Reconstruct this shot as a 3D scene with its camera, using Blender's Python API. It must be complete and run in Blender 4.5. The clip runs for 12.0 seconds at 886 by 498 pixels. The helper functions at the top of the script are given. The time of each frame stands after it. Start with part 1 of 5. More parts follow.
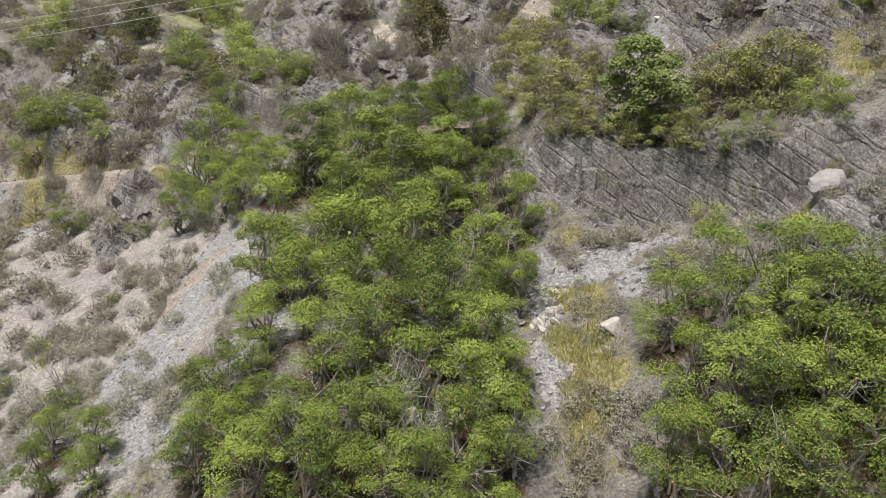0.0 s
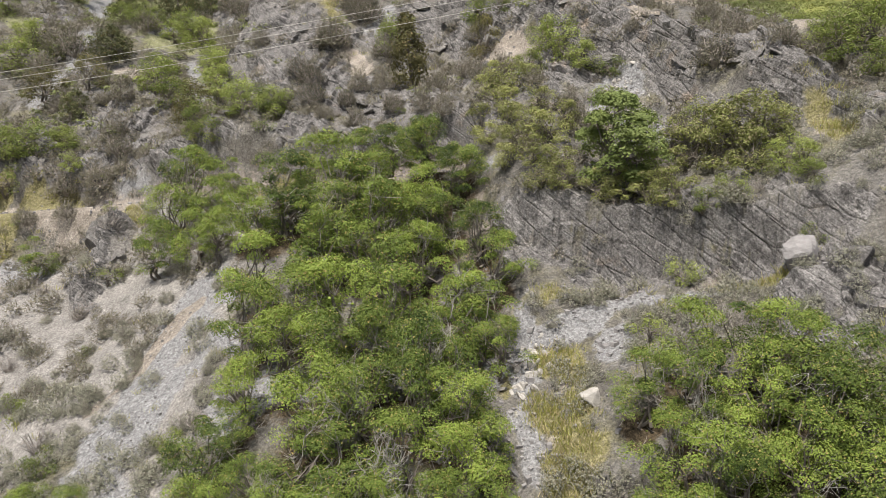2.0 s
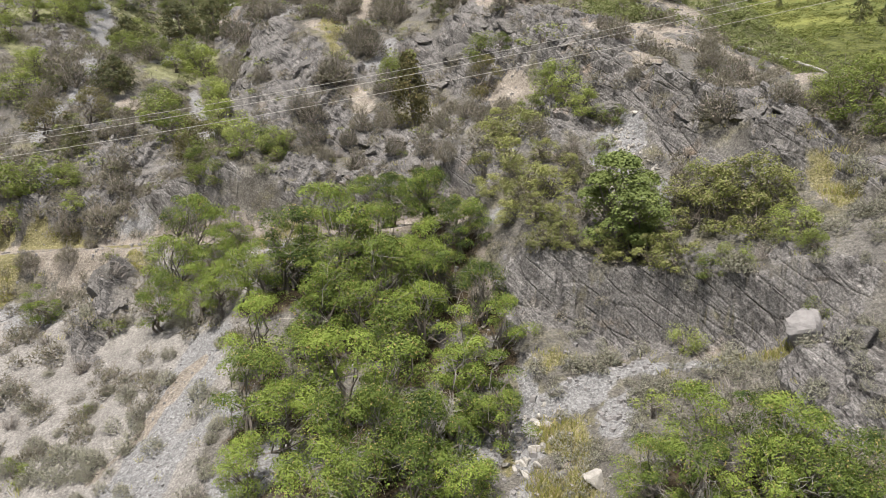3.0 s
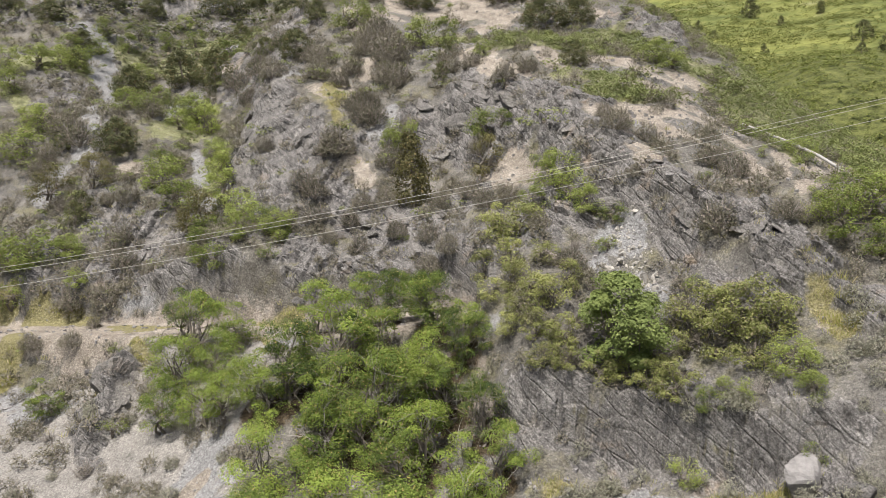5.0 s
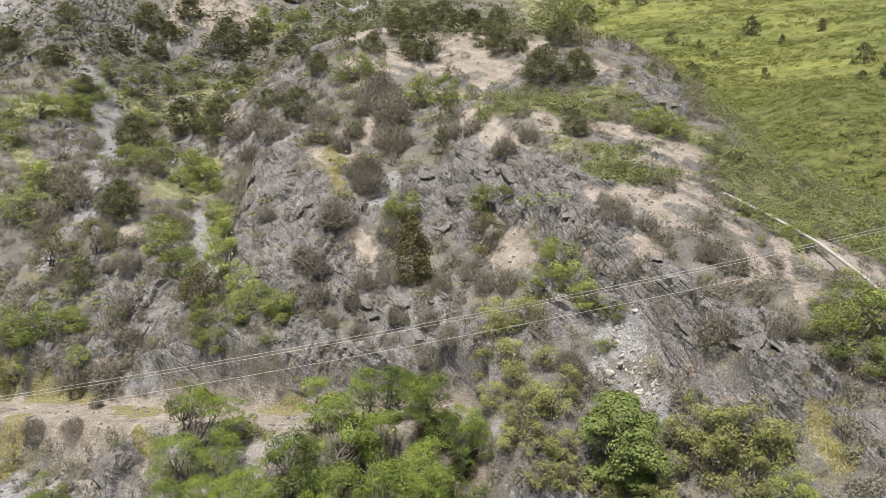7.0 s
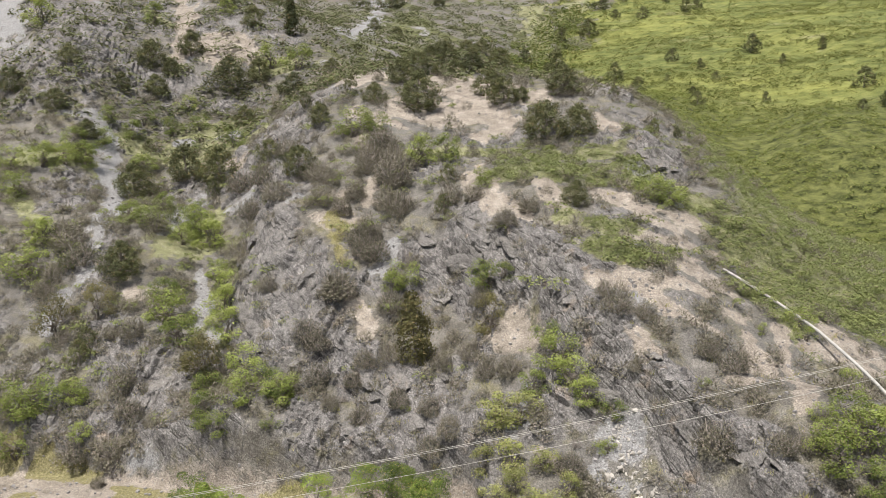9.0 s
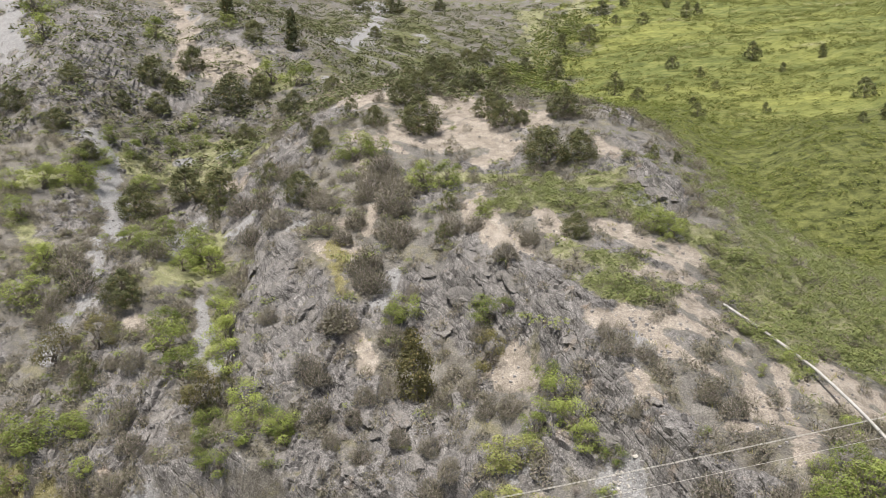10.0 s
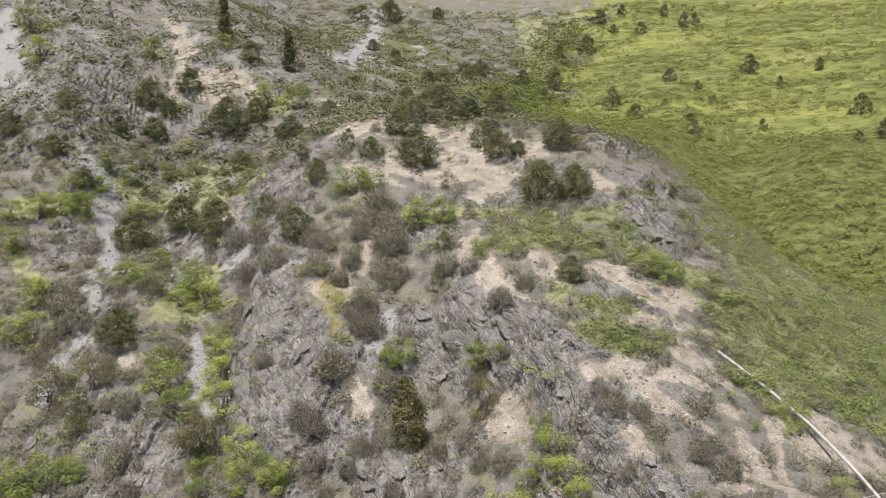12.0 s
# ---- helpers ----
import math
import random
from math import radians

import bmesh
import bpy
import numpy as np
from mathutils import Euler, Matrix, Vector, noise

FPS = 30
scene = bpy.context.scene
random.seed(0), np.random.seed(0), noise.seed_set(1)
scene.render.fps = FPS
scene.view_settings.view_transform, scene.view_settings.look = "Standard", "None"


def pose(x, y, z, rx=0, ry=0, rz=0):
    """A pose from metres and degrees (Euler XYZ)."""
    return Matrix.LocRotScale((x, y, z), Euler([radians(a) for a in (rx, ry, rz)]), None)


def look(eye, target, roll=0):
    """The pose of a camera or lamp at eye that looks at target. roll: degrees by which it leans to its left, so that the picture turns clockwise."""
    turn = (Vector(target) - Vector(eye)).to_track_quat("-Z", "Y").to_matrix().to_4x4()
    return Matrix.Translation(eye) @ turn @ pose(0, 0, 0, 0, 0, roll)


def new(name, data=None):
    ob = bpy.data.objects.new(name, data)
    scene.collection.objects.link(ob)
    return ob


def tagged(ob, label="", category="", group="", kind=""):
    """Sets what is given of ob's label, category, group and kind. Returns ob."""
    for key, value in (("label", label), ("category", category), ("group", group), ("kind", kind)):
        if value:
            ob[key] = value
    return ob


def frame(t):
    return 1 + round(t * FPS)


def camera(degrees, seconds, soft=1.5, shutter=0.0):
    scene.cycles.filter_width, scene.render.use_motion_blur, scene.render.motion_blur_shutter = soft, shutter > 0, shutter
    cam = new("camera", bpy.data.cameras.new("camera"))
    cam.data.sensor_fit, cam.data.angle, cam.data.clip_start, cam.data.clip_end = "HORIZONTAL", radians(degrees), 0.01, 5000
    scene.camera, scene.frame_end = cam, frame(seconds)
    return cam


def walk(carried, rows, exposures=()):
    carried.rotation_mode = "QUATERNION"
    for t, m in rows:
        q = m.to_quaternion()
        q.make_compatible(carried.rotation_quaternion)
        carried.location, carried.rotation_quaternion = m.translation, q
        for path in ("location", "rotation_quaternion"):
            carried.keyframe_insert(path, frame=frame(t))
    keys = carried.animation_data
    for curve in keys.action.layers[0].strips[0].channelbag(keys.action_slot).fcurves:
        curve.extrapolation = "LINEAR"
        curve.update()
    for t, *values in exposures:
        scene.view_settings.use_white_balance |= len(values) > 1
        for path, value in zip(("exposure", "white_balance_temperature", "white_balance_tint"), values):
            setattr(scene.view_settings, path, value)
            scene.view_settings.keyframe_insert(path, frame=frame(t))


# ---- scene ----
cam = camera(62.4, 12.0, soft=0.7, shutter=0.03)
METRES, EYE, TILT, LEAN, TURN = 30.0, 20.0, -7.0, 0.0, 0.0
ROWS = [
    (0.0, 0.0, 0.0, 0.0, 0.0, 0.0, -0.0),
    (0.1, -0.0066, -0.0028, 0.0004, -1.72, -0.12, 0.09),
    (0.2, -0.0077, -0.0032, 0.0009, -2.03, -0.14, 0.11),
    (0.3, -0.0081, -0.0034, 0.0013, -2.11, -0.15, 0.11),
    (0.5, -0.0081, -0.0034, 0.0023, -2.11, -0.15, 0.11),
    (1.0, -0.0079, -0.0029, 0.0079, -2.06, -0.18, 0.13),
    (1.5, -0.0074, -0.0033, 0.0407, -2.01, -0.2, 0.14),
    (2.0, -0.007, -0.003, 0.0898, -1.97, -0.13, 0.15),
    (2.5, -0.0078, -0.0023, 0.1392, -1.94, -0.08, 0.16),
    (3.0, -0.0091, -0.0015, 0.1877, -1.9, -0.04, 0.16),
    (5.0, -0.0077, -0.0087, 0.3818, -1.76, 0.13, 0.12),
    (5.5, -0.0075, -0.0108, 0.4304, -1.74, 0.19, 0.11),
    (6.0, -0.0064, -0.0126, 0.4793, -1.7, 0.23, 0.11),
    (6.5, -0.0061, -0.0147, 0.5286, -1.67, 0.28, 0.09),
    (7.0, -0.0063, -0.0165, 0.5778, -1.65, 0.34, 0.07),
    (9.0, -0.0069, -0.0241, 0.7754, -1.6, 0.54, -0.06),
    (9.5, -0.0075, -0.0254, 0.823, -1.6, 0.6, -0.1),
    (10.0, -0.0085, -0.0272, 0.8682, -1.6, 0.6, -0.13),
    (10.5, -0.0087, -0.0288, 0.9187, -1.6, 0.67, -0.18),
    (11.0, -0.0078, -0.0318, 0.9641, -1.59, 0.74, -0.22),
    (11.5, -0.0076, -0.0331, 0.9861, -1.58, 0.79, -0.25),
    (11.9, -0.0072, -0.0334, 0.9878, -1.59, 0.81, -0.27),
    (12.0, -0.0014, -0.0334, 0.9878, -1.76, 0.82, -0.27),
]
walk(cam, [(t, pose(0, 0, EYE, TILT, LEAN, TURN) @ pose(METRES * x, METRES * y, METRES * z, 90 + pitch, roll, yaw)) for t, x, y, z, yaw, pitch, roll in ROWS])

# ---- light: a bright, thinly overcast day ----
SUN_ELEVATION, SUN_AZIMUTH = radians(69), radians(212)
scene.view_settings.exposure = 0.86
world = bpy.data.worlds.new("sky")
scene.world = world
world.use_nodes = True
sky = world.node_tree.nodes.new("ShaderNodeTexSky")
sky.sky_type = "NISHITA"
sky.sun_disc = False
sky.sun_elevation, sky.sun_rotation = SUN_ELEVATION, SUN_AZIMUTH
sky.dust_density, sky.ozone_density = 4.0, 0.4
background = world.node_tree.nodes["Background"]
background.inputs["Strength"].default_value = 0.066
world.node_tree.links.new(sky.outputs["Color"], background.inputs["Color"])
sun = new("sun", bpy.data.lights.new("sun", "SUN"))
sun.data.energy, sun.data.angle, sun.data.color = 3.5, radians(5), (1.0, 0.96, 0.89)
away = Vector((math.sin(SUN_AZIMUTH) * math.cos(SUN_ELEVATION), math.cos(SUN_AZIMUTH) * math.cos(SUN_ELEVATION), math.sin(SUN_ELEVATION)))
sun.matrix_world = look(away * 300, (0, 0, 0))


# ---- materials ----
class Nodes:
    """A node material with short ways to add textures and mixes."""

    def __init__(self, name, rough=0.9, specular=0.2):
        self.mat = bpy.data.materials.new(name)
        self.mat.use_nodes = True
        self.tree = self.mat.node_tree
        self.bsdf = self.tree.nodes["Principled BSDF"]
        self.bsdf.inputs["Roughness"].default_value = rough
        self.bsdf.inputs["Specular IOR Level"].default_value = specular
        self.world = False

    def node(self, kind, **inputs):
        n = self.tree.nodes.new(kind)
        for key, value in inputs.items():
            self.put(n, key.replace("_", " "), value)
        return n

    def put(self, n, key, value):
        if isinstance(value, bpy.types.NodeSocket):
            self.tree.links.new(value, n.inputs[key])
        else:
            n.inputs[key].default_value = value

    def where(self):
        if self.world:
            return self.node("ShaderNodeNewGeometry").outputs["Position"]
        return self.node("ShaderNodeTexCoord").outputs["Object"]

    def attribute(self, name):
        n = self.node("ShaderNodeAttribute")
        n.attribute_name = name
        return n.outputs["Fac"]

    def noise(self, scale, detail=4.0, rough=0.6, vector=None, distortion=0.0):
        n = self.node("ShaderNodeTexNoise", Scale=scale, Detail=detail, Roughness=rough, Distortion=distortion)
        self.put(n, "Vector", vector or self.where())
        return n.outputs["Fac"]

    def cells(self, scale, vector=None, feature="F1", out="Color", randomness=1.0):
        n = self.node("ShaderNodeTexVoronoi", Scale=scale, Randomness=randomness)
        n.feature = feature
        self.put(n, "Vector", vector or self.where())
        return n.outputs[out]

    def ramp(self, value, stops):
        n = self.node("ShaderNodeValToRGB", Fac=value)
        while len(n.color_ramp.elements) < len(stops):
            n.color_ramp.elements.new(0.5)
        for e, (at, colour) in zip(n.color_ramp.elements, stops):
            e.position = at
            e.color = (*colour, 1) if isinstance(colour, tuple) else (colour, colour, colour, 1)
        return n.outputs["Color"]

    def mix(self, fac, a, b, blend="MIX"):
        n = self.node("ShaderNodeMix")
        n.data_type, n.blend_type = "RGBA", blend
        for i, value in ((0, fac), (6, a), (7, b)):
            if isinstance(value, bpy.types.NodeSocket):
                self.tree.links.new(value, n.inputs[i])
            else:
                n.inputs[i].default_value = value if i == 0 else (*value, 1)
        return n.outputs[2]

    def sums(self, op, a, b):
        n = self.node("ShaderNodeMath")
        n.operation = op
        for i, value in ((0, a), (1, b)):
            if isinstance(value, bpy.types.NodeSocket):
                self.tree.links.new(value, n.inputs[i])
            else:
                n.inputs[i].default_value = value
        return n.outputs[0]

    def stretched(self, scale, turn=(0, 0, 0)):
        n = self.node("ShaderNodeMapping")
        n.vector_type = "TEXTURE"
        self.put(n, "Scale", tuple(1 / v for v in scale))
        self.put(n, "Rotation", turn)
        self.put(n, "Vector", self.where())
        return n.outputs["Vector"]

    def finish(self, colour, height=None, strength=0.6, distance=0.1):
        self.put(self.bsdf, "Base Color", colour)
        if height is not None:
            bump = self.node("ShaderNodeBump", Strength=strength, Distance=distance, Height=height)
            self.put(self.bsdf, "Normal", bump.outputs["Normal"])
        return self.mat


def rock_colour(m, dip=0.6):
    beds = m.noise(1.0, 5, 0.6, m.stretched((0.5, 0.5, 1.7), (0.25, dip, 0)), 0.6)
    broad = m.noise(0.22, 5, 0.6)
    fine = m.noise(5.0, 6, 0.7)
    c = m.ramp(beds, [(0.28, (0.05, 0.047, 0.045)), (0.42, (0.122, 0.115, 0.111)), (0.68, (0.238, 0.226, 0.217))])
    laminae = m.noise(1.6, 5, 0.65, m.stretched((0.5, 0.5, 5.0), (0.25, dip, 0)), 0.8)
    c = m.mix(0.5, c, m.ramp(laminae, [(0.34, 0.16), (0.5, 0.5), (0.66, 0.84)]), "OVERLAY")
    c = m.mix(m.ramp(broad, [(0.4, 0.0), (0.6, 0.75)]), c, (0.155, 0.146, 0.14))
    c = m.mix(m.ramp(m.noise(0.5, 4, 0.6), [(0.6, 0.0), (0.74, 0.5)]), c, (0.33, 0.25, 0.175))
    c = m.mix(0.5, c, m.ramp(fine, [(0.3, 0.28), (0.7, 0.8)]), "OVERLAY")
    joint = m.node("ShaderNodeTexVoronoi", Scale=0.9, Vector=m.stretched((0.4, 0.5, 1.5), (0.25, dip, 0.1)))
    joint.feature = "DISTANCE_TO_EDGE"
    c = m.mix(m.ramp(joint.outputs["Distance"], [(0.0, 0.4), (0.035, 0.0)]), c, (0.045, 0.04, 0.038))
    return c, m.mix(0.6, beds, laminae), joint.outputs["Distance"]


def hillside_material():
    m = Nodes("hillside", 0.95, 0.12)
    rock, beds, fine = rock_colour(m)
    broad, mid, grain = m.noise(0.09, 5, 0.6), m.noise(0.8, 6, 0.65), m.noise(7.0, 5, 0.7)
    pebbles = m.cells(8.0)
    pebble_edge = m.cells(5.5, out="Distance")
    stones = m.cells(2.6, out="Distance")
    earth = m.ramp(mid, [(0.3, (0.07, 0.064, 0.054)), (0.5, (0.135, 0.125, 0.109)), (0.72, (0.235, 0.22, 0.195))])
    earth = m.mix(m.ramp(broad, [(0.42, 0.0), (0.6, 0.6)]), earth, (0.16, 0.153, 0.147))
    earth = m.mix(m.ramp(m.noise(0.35, 5, 0.7), [(0.52, 0.0), (0.66, 0.5)]), earth, (0.18, 0.165, 0.075))
    earth = m.mix(m.ramp(grain, [(0.45, 0.0), (0.7, 0.35)]), earth, (0.12, 0.105, 0.09))
    soil = m.ramp(mid, [(0.3, (0.17, 0.147, 0.123)), (0.55, (0.285, 0.25, 0.214)), (0.75, (0.38, 0.345, 0.305))])
    soil = m.mix(m.ramp(grain, [(0.5, 0.0), (0.68, 0.4)]), soil, (0.22, 0.185, 0.14))
    scree = m.mix(0.55, m.ramp(mid, [(0.3, (0.19, 0.183, 0.183)), (0.7, (0.27, 0.26, 0.257))]), m.ramp(pebbles, [(0.1, 0.15), (0.9, 0.31)]))
    grass = m.ramp(grain, [(0.3, (0.1, 0.095, 0.045)), (0.5, (0.2, 0.18, 0.09)), (0.7, (0.28, 0.25, 0.17))])
    green = m.ramp(mid, [(0.3, (0.12, 0.125, 0.065)), (0.52, (0.215, 0.215, 0.12)), (0.75, (0.31, 0.285, 0.21))])
    contour = m.stretched((0.45, 1.0, 1.0), (0, 0, 0.2))
    meadow = m.ramp(m.noise(0.2, 7, 0.75, contour), [(0.34, (0.045, 0.058, 0.019)), (0.5, (0.122, 0.138, 0.045)), (0.68, (0.225, 0.228, 0.08))])
    meadow = m.mix(m.ramp(m.noise(0.018, 5, 0.65, contour), [(0.45, 0.0), (0.62, 0.75)]), meadow, m.ramp(m.noise(0.5, 6, 0.7, contour), [(0.35, (0.125, 0.138, 0.042)), (0.6, (0.285, 0.285, 0.085))]))
    meadow = m.mix(m.ramp(m.noise(0.05, 6, 0.7, contour), [(0.58, 0.0), (0.7, 0.65)]), meadow, (0.25, 0.23, 0.165))
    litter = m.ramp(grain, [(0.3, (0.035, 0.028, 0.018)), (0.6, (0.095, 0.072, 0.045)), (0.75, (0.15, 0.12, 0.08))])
    thicket = m.ramp(m.noise(0.6, 6, 0.7, contour), [(0.35, (0.036, 0.044, 0.016)), (0.6, (0.14, 0.148, 0.052))])
    gravel = m.ramp(mid, [(0.3, (0.185, 0.173, 0.16)), (0.5, (0.25, 0.234, 0.217)), (0.7, (0.315, 0.296, 0.273))])
    c = earth
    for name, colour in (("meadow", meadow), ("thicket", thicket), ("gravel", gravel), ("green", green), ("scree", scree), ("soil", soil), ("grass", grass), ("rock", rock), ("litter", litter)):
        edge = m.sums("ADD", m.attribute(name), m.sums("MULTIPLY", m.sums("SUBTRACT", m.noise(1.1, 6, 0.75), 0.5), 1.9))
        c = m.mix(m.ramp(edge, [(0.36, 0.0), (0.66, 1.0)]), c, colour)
    speck = m.ramp(m.noise(10.0, 4, 0.85), [(0.36, 0.2), (0.5, 0.5), (0.64, 0.85)])
    c = m.mix(0.65, c, speck, "OVERLAY")
    c = m.mix(m.sums("MULTIPLY", m.sums("SUBTRACT", 1.0, m.attribute("meadow")), 0.3), c, m.ramp(m.cells(11.0), [(0.15, 0.2), (0.85, 0.8)]), "OVERLAY")
    cracks = m.ramp(fine, [(0.0, 0.0), (0.08, 1.0)])
    h = m.mix(m.attribute("rock"), m.sums("MULTIPLY", m.mix(0.25, m.mix(0.12, grain, stones), pebble_edge), 0.45), m.mix(0.2, beds, cracks))
    return m.finish(c, h, 1.0, 0.4)


def stone_material(name, dark, light):
    m = Nodes(name, 0.9, 0.2)
    tone = m.node("ShaderNodeObjectInfo").outputs["Random"]
    island = m.node("ShaderNodeNewGeometry").outputs["Random Per Island"]
    c = m.mix(m.sums("MULTIPLY", m.sums("ADD", tone, island), 0.5), dark, light)
    grain = m.noise(4.0, 6, 0.7)
    c = m.mix(0.5, c, m.ramp(grain, [(0.3, 0.25), (0.7, 0.75)]), "OVERLAY")
    return m.finish(c, grain, 0.5, 0.05)


def leaf_material(name, dark, light, dry, share_dry=0.06, glow=0.3):
    m = Nodes(name, 0.6, 0.25)
    island = m.node("ShaderNodeNewGeometry").outputs["Random Per Island"]
    tone = m.node("ShaderNodeObjectInfo").outputs["Random"]
    patch = m.noise(1.1, 3, 0.6)
    fac = m.sums("ADD", m.sums("MULTIPLY", island, 0.18), m.sums("ADD", m.sums("MULTIPLY", tone, 0.5), m.sums("MULTIPLY", m.sums("SUBTRACT", patch, 0.42), 1.1)))
    grain = m.noise(12.0, 5, 0.75)
    fac = m.sums("ADD", fac, m.sums("MULTIPLY", m.sums("SUBTRACT", grain, 0.5), 0.9))
    c = m.mix(fac, dark, light)
    c = m.mix(m.ramp(island, [(0.995 - share_dry, 0.0), (1.0 - share_dry, 1.0)]), c, dry)
    m.finish(c, grain, 0.5, 0.06)
    thin = m.node("ShaderNodeBsdfTranslucent", Color=m.mix(0.35, c, light))
    blend = m.node("ShaderNodeMixShader", Fac=glow)
    m.tree.links.new(m.bsdf.outputs[0], blend.inputs[1])
    m.tree.links.new(thin.outputs[0], blend.inputs[2])
    m.tree.links.new(blend.outputs[0], m.tree.nodes["Material Output"].inputs["Surface"])
    return m.mat


def bark_material(name, dark, light):
    m = Nodes(name, 0.9, 0.15)
    tone = m.node("ShaderNodeObjectInfo").outputs["Random"]
    grain = m.noise(9.0, 5, 0.7, m.stretched((1, 1, 0.25)))
    c = m.mix(m.sums("MULTIPLY", m.sums("ADD", tone, grain), 0.5), dark, light)
    return m.finish(c, grain, 0.4, 0.03)



def bedrock_material():
    m = Nodes("bedrock", 0.92, 0.15)
    m.world = True
    c, beds, joint = rock_colour(m)
    tone = m.node("ShaderNodeObjectInfo").outputs["Random"]
    c = m.mix(0.3, c, m.ramp(tone, [(0.0, (0.12, 0.112, 0.105)), (1.0, (0.27, 0.25, 0.232))]))
    c = m.mix(m.ramp(m.noise(0.7, 6, 0.75), [(0.5, 0.0), (0.7, 0.7)]), c, (0.25, 0.235, 0.21))
    c = m.mix(0.75, c, m.ramp(m.noise(7.0, 6, 0.85), [(0.36, 0.2), (0.64, 0.82)]), "OVERLAY")
    return m.finish(c, m.mix(0.4, m.noise(2.2, 8, 0.8), beds), 1.0, 0.3)


HILLSIDE = hillside_material()
BEDROCK = bedrock_material()
OAK_LEAF = leaf_material("oak_leaf", (0.013, 0.033, 0.006), (0.345, 0.435, 0.085), (0.34, 0.27, 0.1), 0.05, 0.16)
SHRUB_LEAF = leaf_material("shrub_leaf", (0.05, 0.08, 0.02), (0.43, 0.49, 0.13), (0.26, 0.22, 0.12), 0.08, 0.25)
MAPLE_LEAF = leaf_material("maple_leaf", (0.062, 0.09, 0.026), (0.27, 0.325, 0.1), (0.28, 0.32, 0.11), 0.05, 0.2)
JUNIPER_LEAF = leaf_material("juniper_leaf", (0.04, 0.05, 0.02), (0.17, 0.175, 0.07), (0.2, 0.15, 0.07), 0.08, 0.15)
SAGE_LEAF = leaf_material("sage_leaf", (0.17, 0.168, 0.125), (0.41, 0.4, 0.31), (0.3, 0.27, 0.225), 0.15, 0.3)
BITTER_LEAF = leaf_material("bitterbrush_leaf", (0.085, 0.08, 0.056), (0.27, 0.25, 0.183), (0.28, 0.24, 0.205), 0.25, 0.3)
DRY_TWIG = bark_material("dry_twig", (0.2, 0.172, 0.152), (0.36, 0.325, 0.295))
MEADOW_LEAF = leaf_material("meadow_leaf", (0.075, 0.092, 0.028), (0.28, 0.3, 0.085), (0.36, 0.33, 0.13), 0.1, 0.3)
THICKET_LEAF = leaf_material("thicket_leaf", (0.075, 0.095, 0.025), (0.22, 0.25, 0.065), (0.26, 0.24, 0.09), 0.1, 0.3)
FLANK_LEAF = leaf_material("flank_leaf", (0.12, 0.145, 0.055), (0.39, 0.42, 0.165), (0.27, 0.25, 0.15), 0.05, 0.3)
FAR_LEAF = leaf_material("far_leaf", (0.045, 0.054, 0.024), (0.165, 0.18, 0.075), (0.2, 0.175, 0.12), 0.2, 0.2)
GRASS_BLADE = leaf_material("grass_blade", (0.2, 0.2, 0.06), (0.42, 0.42, 0.12), (0.48, 0.4, 0.22), 0.3, 0.3)
SCRUB_LEAF = leaf_material("scrub_leaf", (0.075, 0.095, 0.033), (0.27, 0.3, 0.11), (0.24, 0.21, 0.13), 0.08, 0.25)
RUSSET_LEAF = leaf_material("russet_leaf", (0.075, 0.07, 0.026), (0.235, 0.215, 0.085), (0.22, 0.17, 0.08), 0.07, 0.2)
BENCH_LEAF = leaf_material("bench_leaf", (0.12, 0.135, 0.045), (0.44, 0.46, 0.155), (0.3, 0.26, 0.15), 0.16, 0.22)
BARK = bark_material("bark", (0.1, 0.085, 0.07), (0.23, 0.2, 0.175))
DEADWOOD = bark_material("deadwood", (0.2, 0.185, 0.165), (0.42, 0.395, 0.36))
GREY_STONE = stone_material("grey_stone", (0.12, 0.114, 0.112), (0.29, 0.274, 0.268))
PALE_STONE = stone_material("pale_stone", (0.25, 0.235, 0.215), (0.46, 0.43, 0.39))
WHITE_STONE = stone_material("white_stone", (0.32, 0.3, 0.27), (0.38, 0.36, 0.33))

# ---- the lie of the land ----
# Cross sections of the valley side: each is a bearing from the valley floor (metres sideways for each metre of depth + 25) and heights at DEPTHS.
SECTIONS = []


def section(bearing, heights):
    SECTIONS.append((bearing, heights))


DEPTHS = (-20, 0, 12, 20, 26, 31, 36, 41, 47, 54, 62, 72, 84, 100, 122, 155, 210, 320, 550, 1000)
section(-0.95, (-1.5, -1.1, 0.8, 2.5, 4.1, 5.6, 7.3, 9.2, 11.8, 15.5, 20.5, 27.9, 37.8, 51.3, 68.0, 88.6, 118.4, 173.0, 282.3, 503.2))
section(-0.62, (-1.5, -0.3, 1.7, 3.4, 4.8, 6.2, 7.9, 9.9, 12.7, 16.5, 21.0, 27.6, 35.8, 46.3, 58.3, 75.1, 102.3, 151.5, 245.9, 454.6))
section(-0.48, (-1.4, 0.4, 3.0, 4.7, 5.9, 7.2, 9.3, 11.5, 13.3, 17.0, 21.9, 25.2, 36.4, 45.1, 53.8, 73.2, 100.4, 144.7, 236.5, 446.6))
section(-0.38, (-1.4, 0.9, 4.3, 6.2, 7.2, 8.5, 10.4, 12.8, 14.1, 16.2, 22.4, 27.5, 35.1, 43.4, 60.3, 75.9, 100.5, 137.7, 228.6, 437.4))
section(-0.29, (-1.3, 1.3, 5.3, 7.7, 9.1, 10.4, 11.8, 13.5, 16.2, 18.1, 23.2, 30.0, 37.3, 39.0, 53.4, 71.6, 96.9, 126.3, 215.5, 419.1))
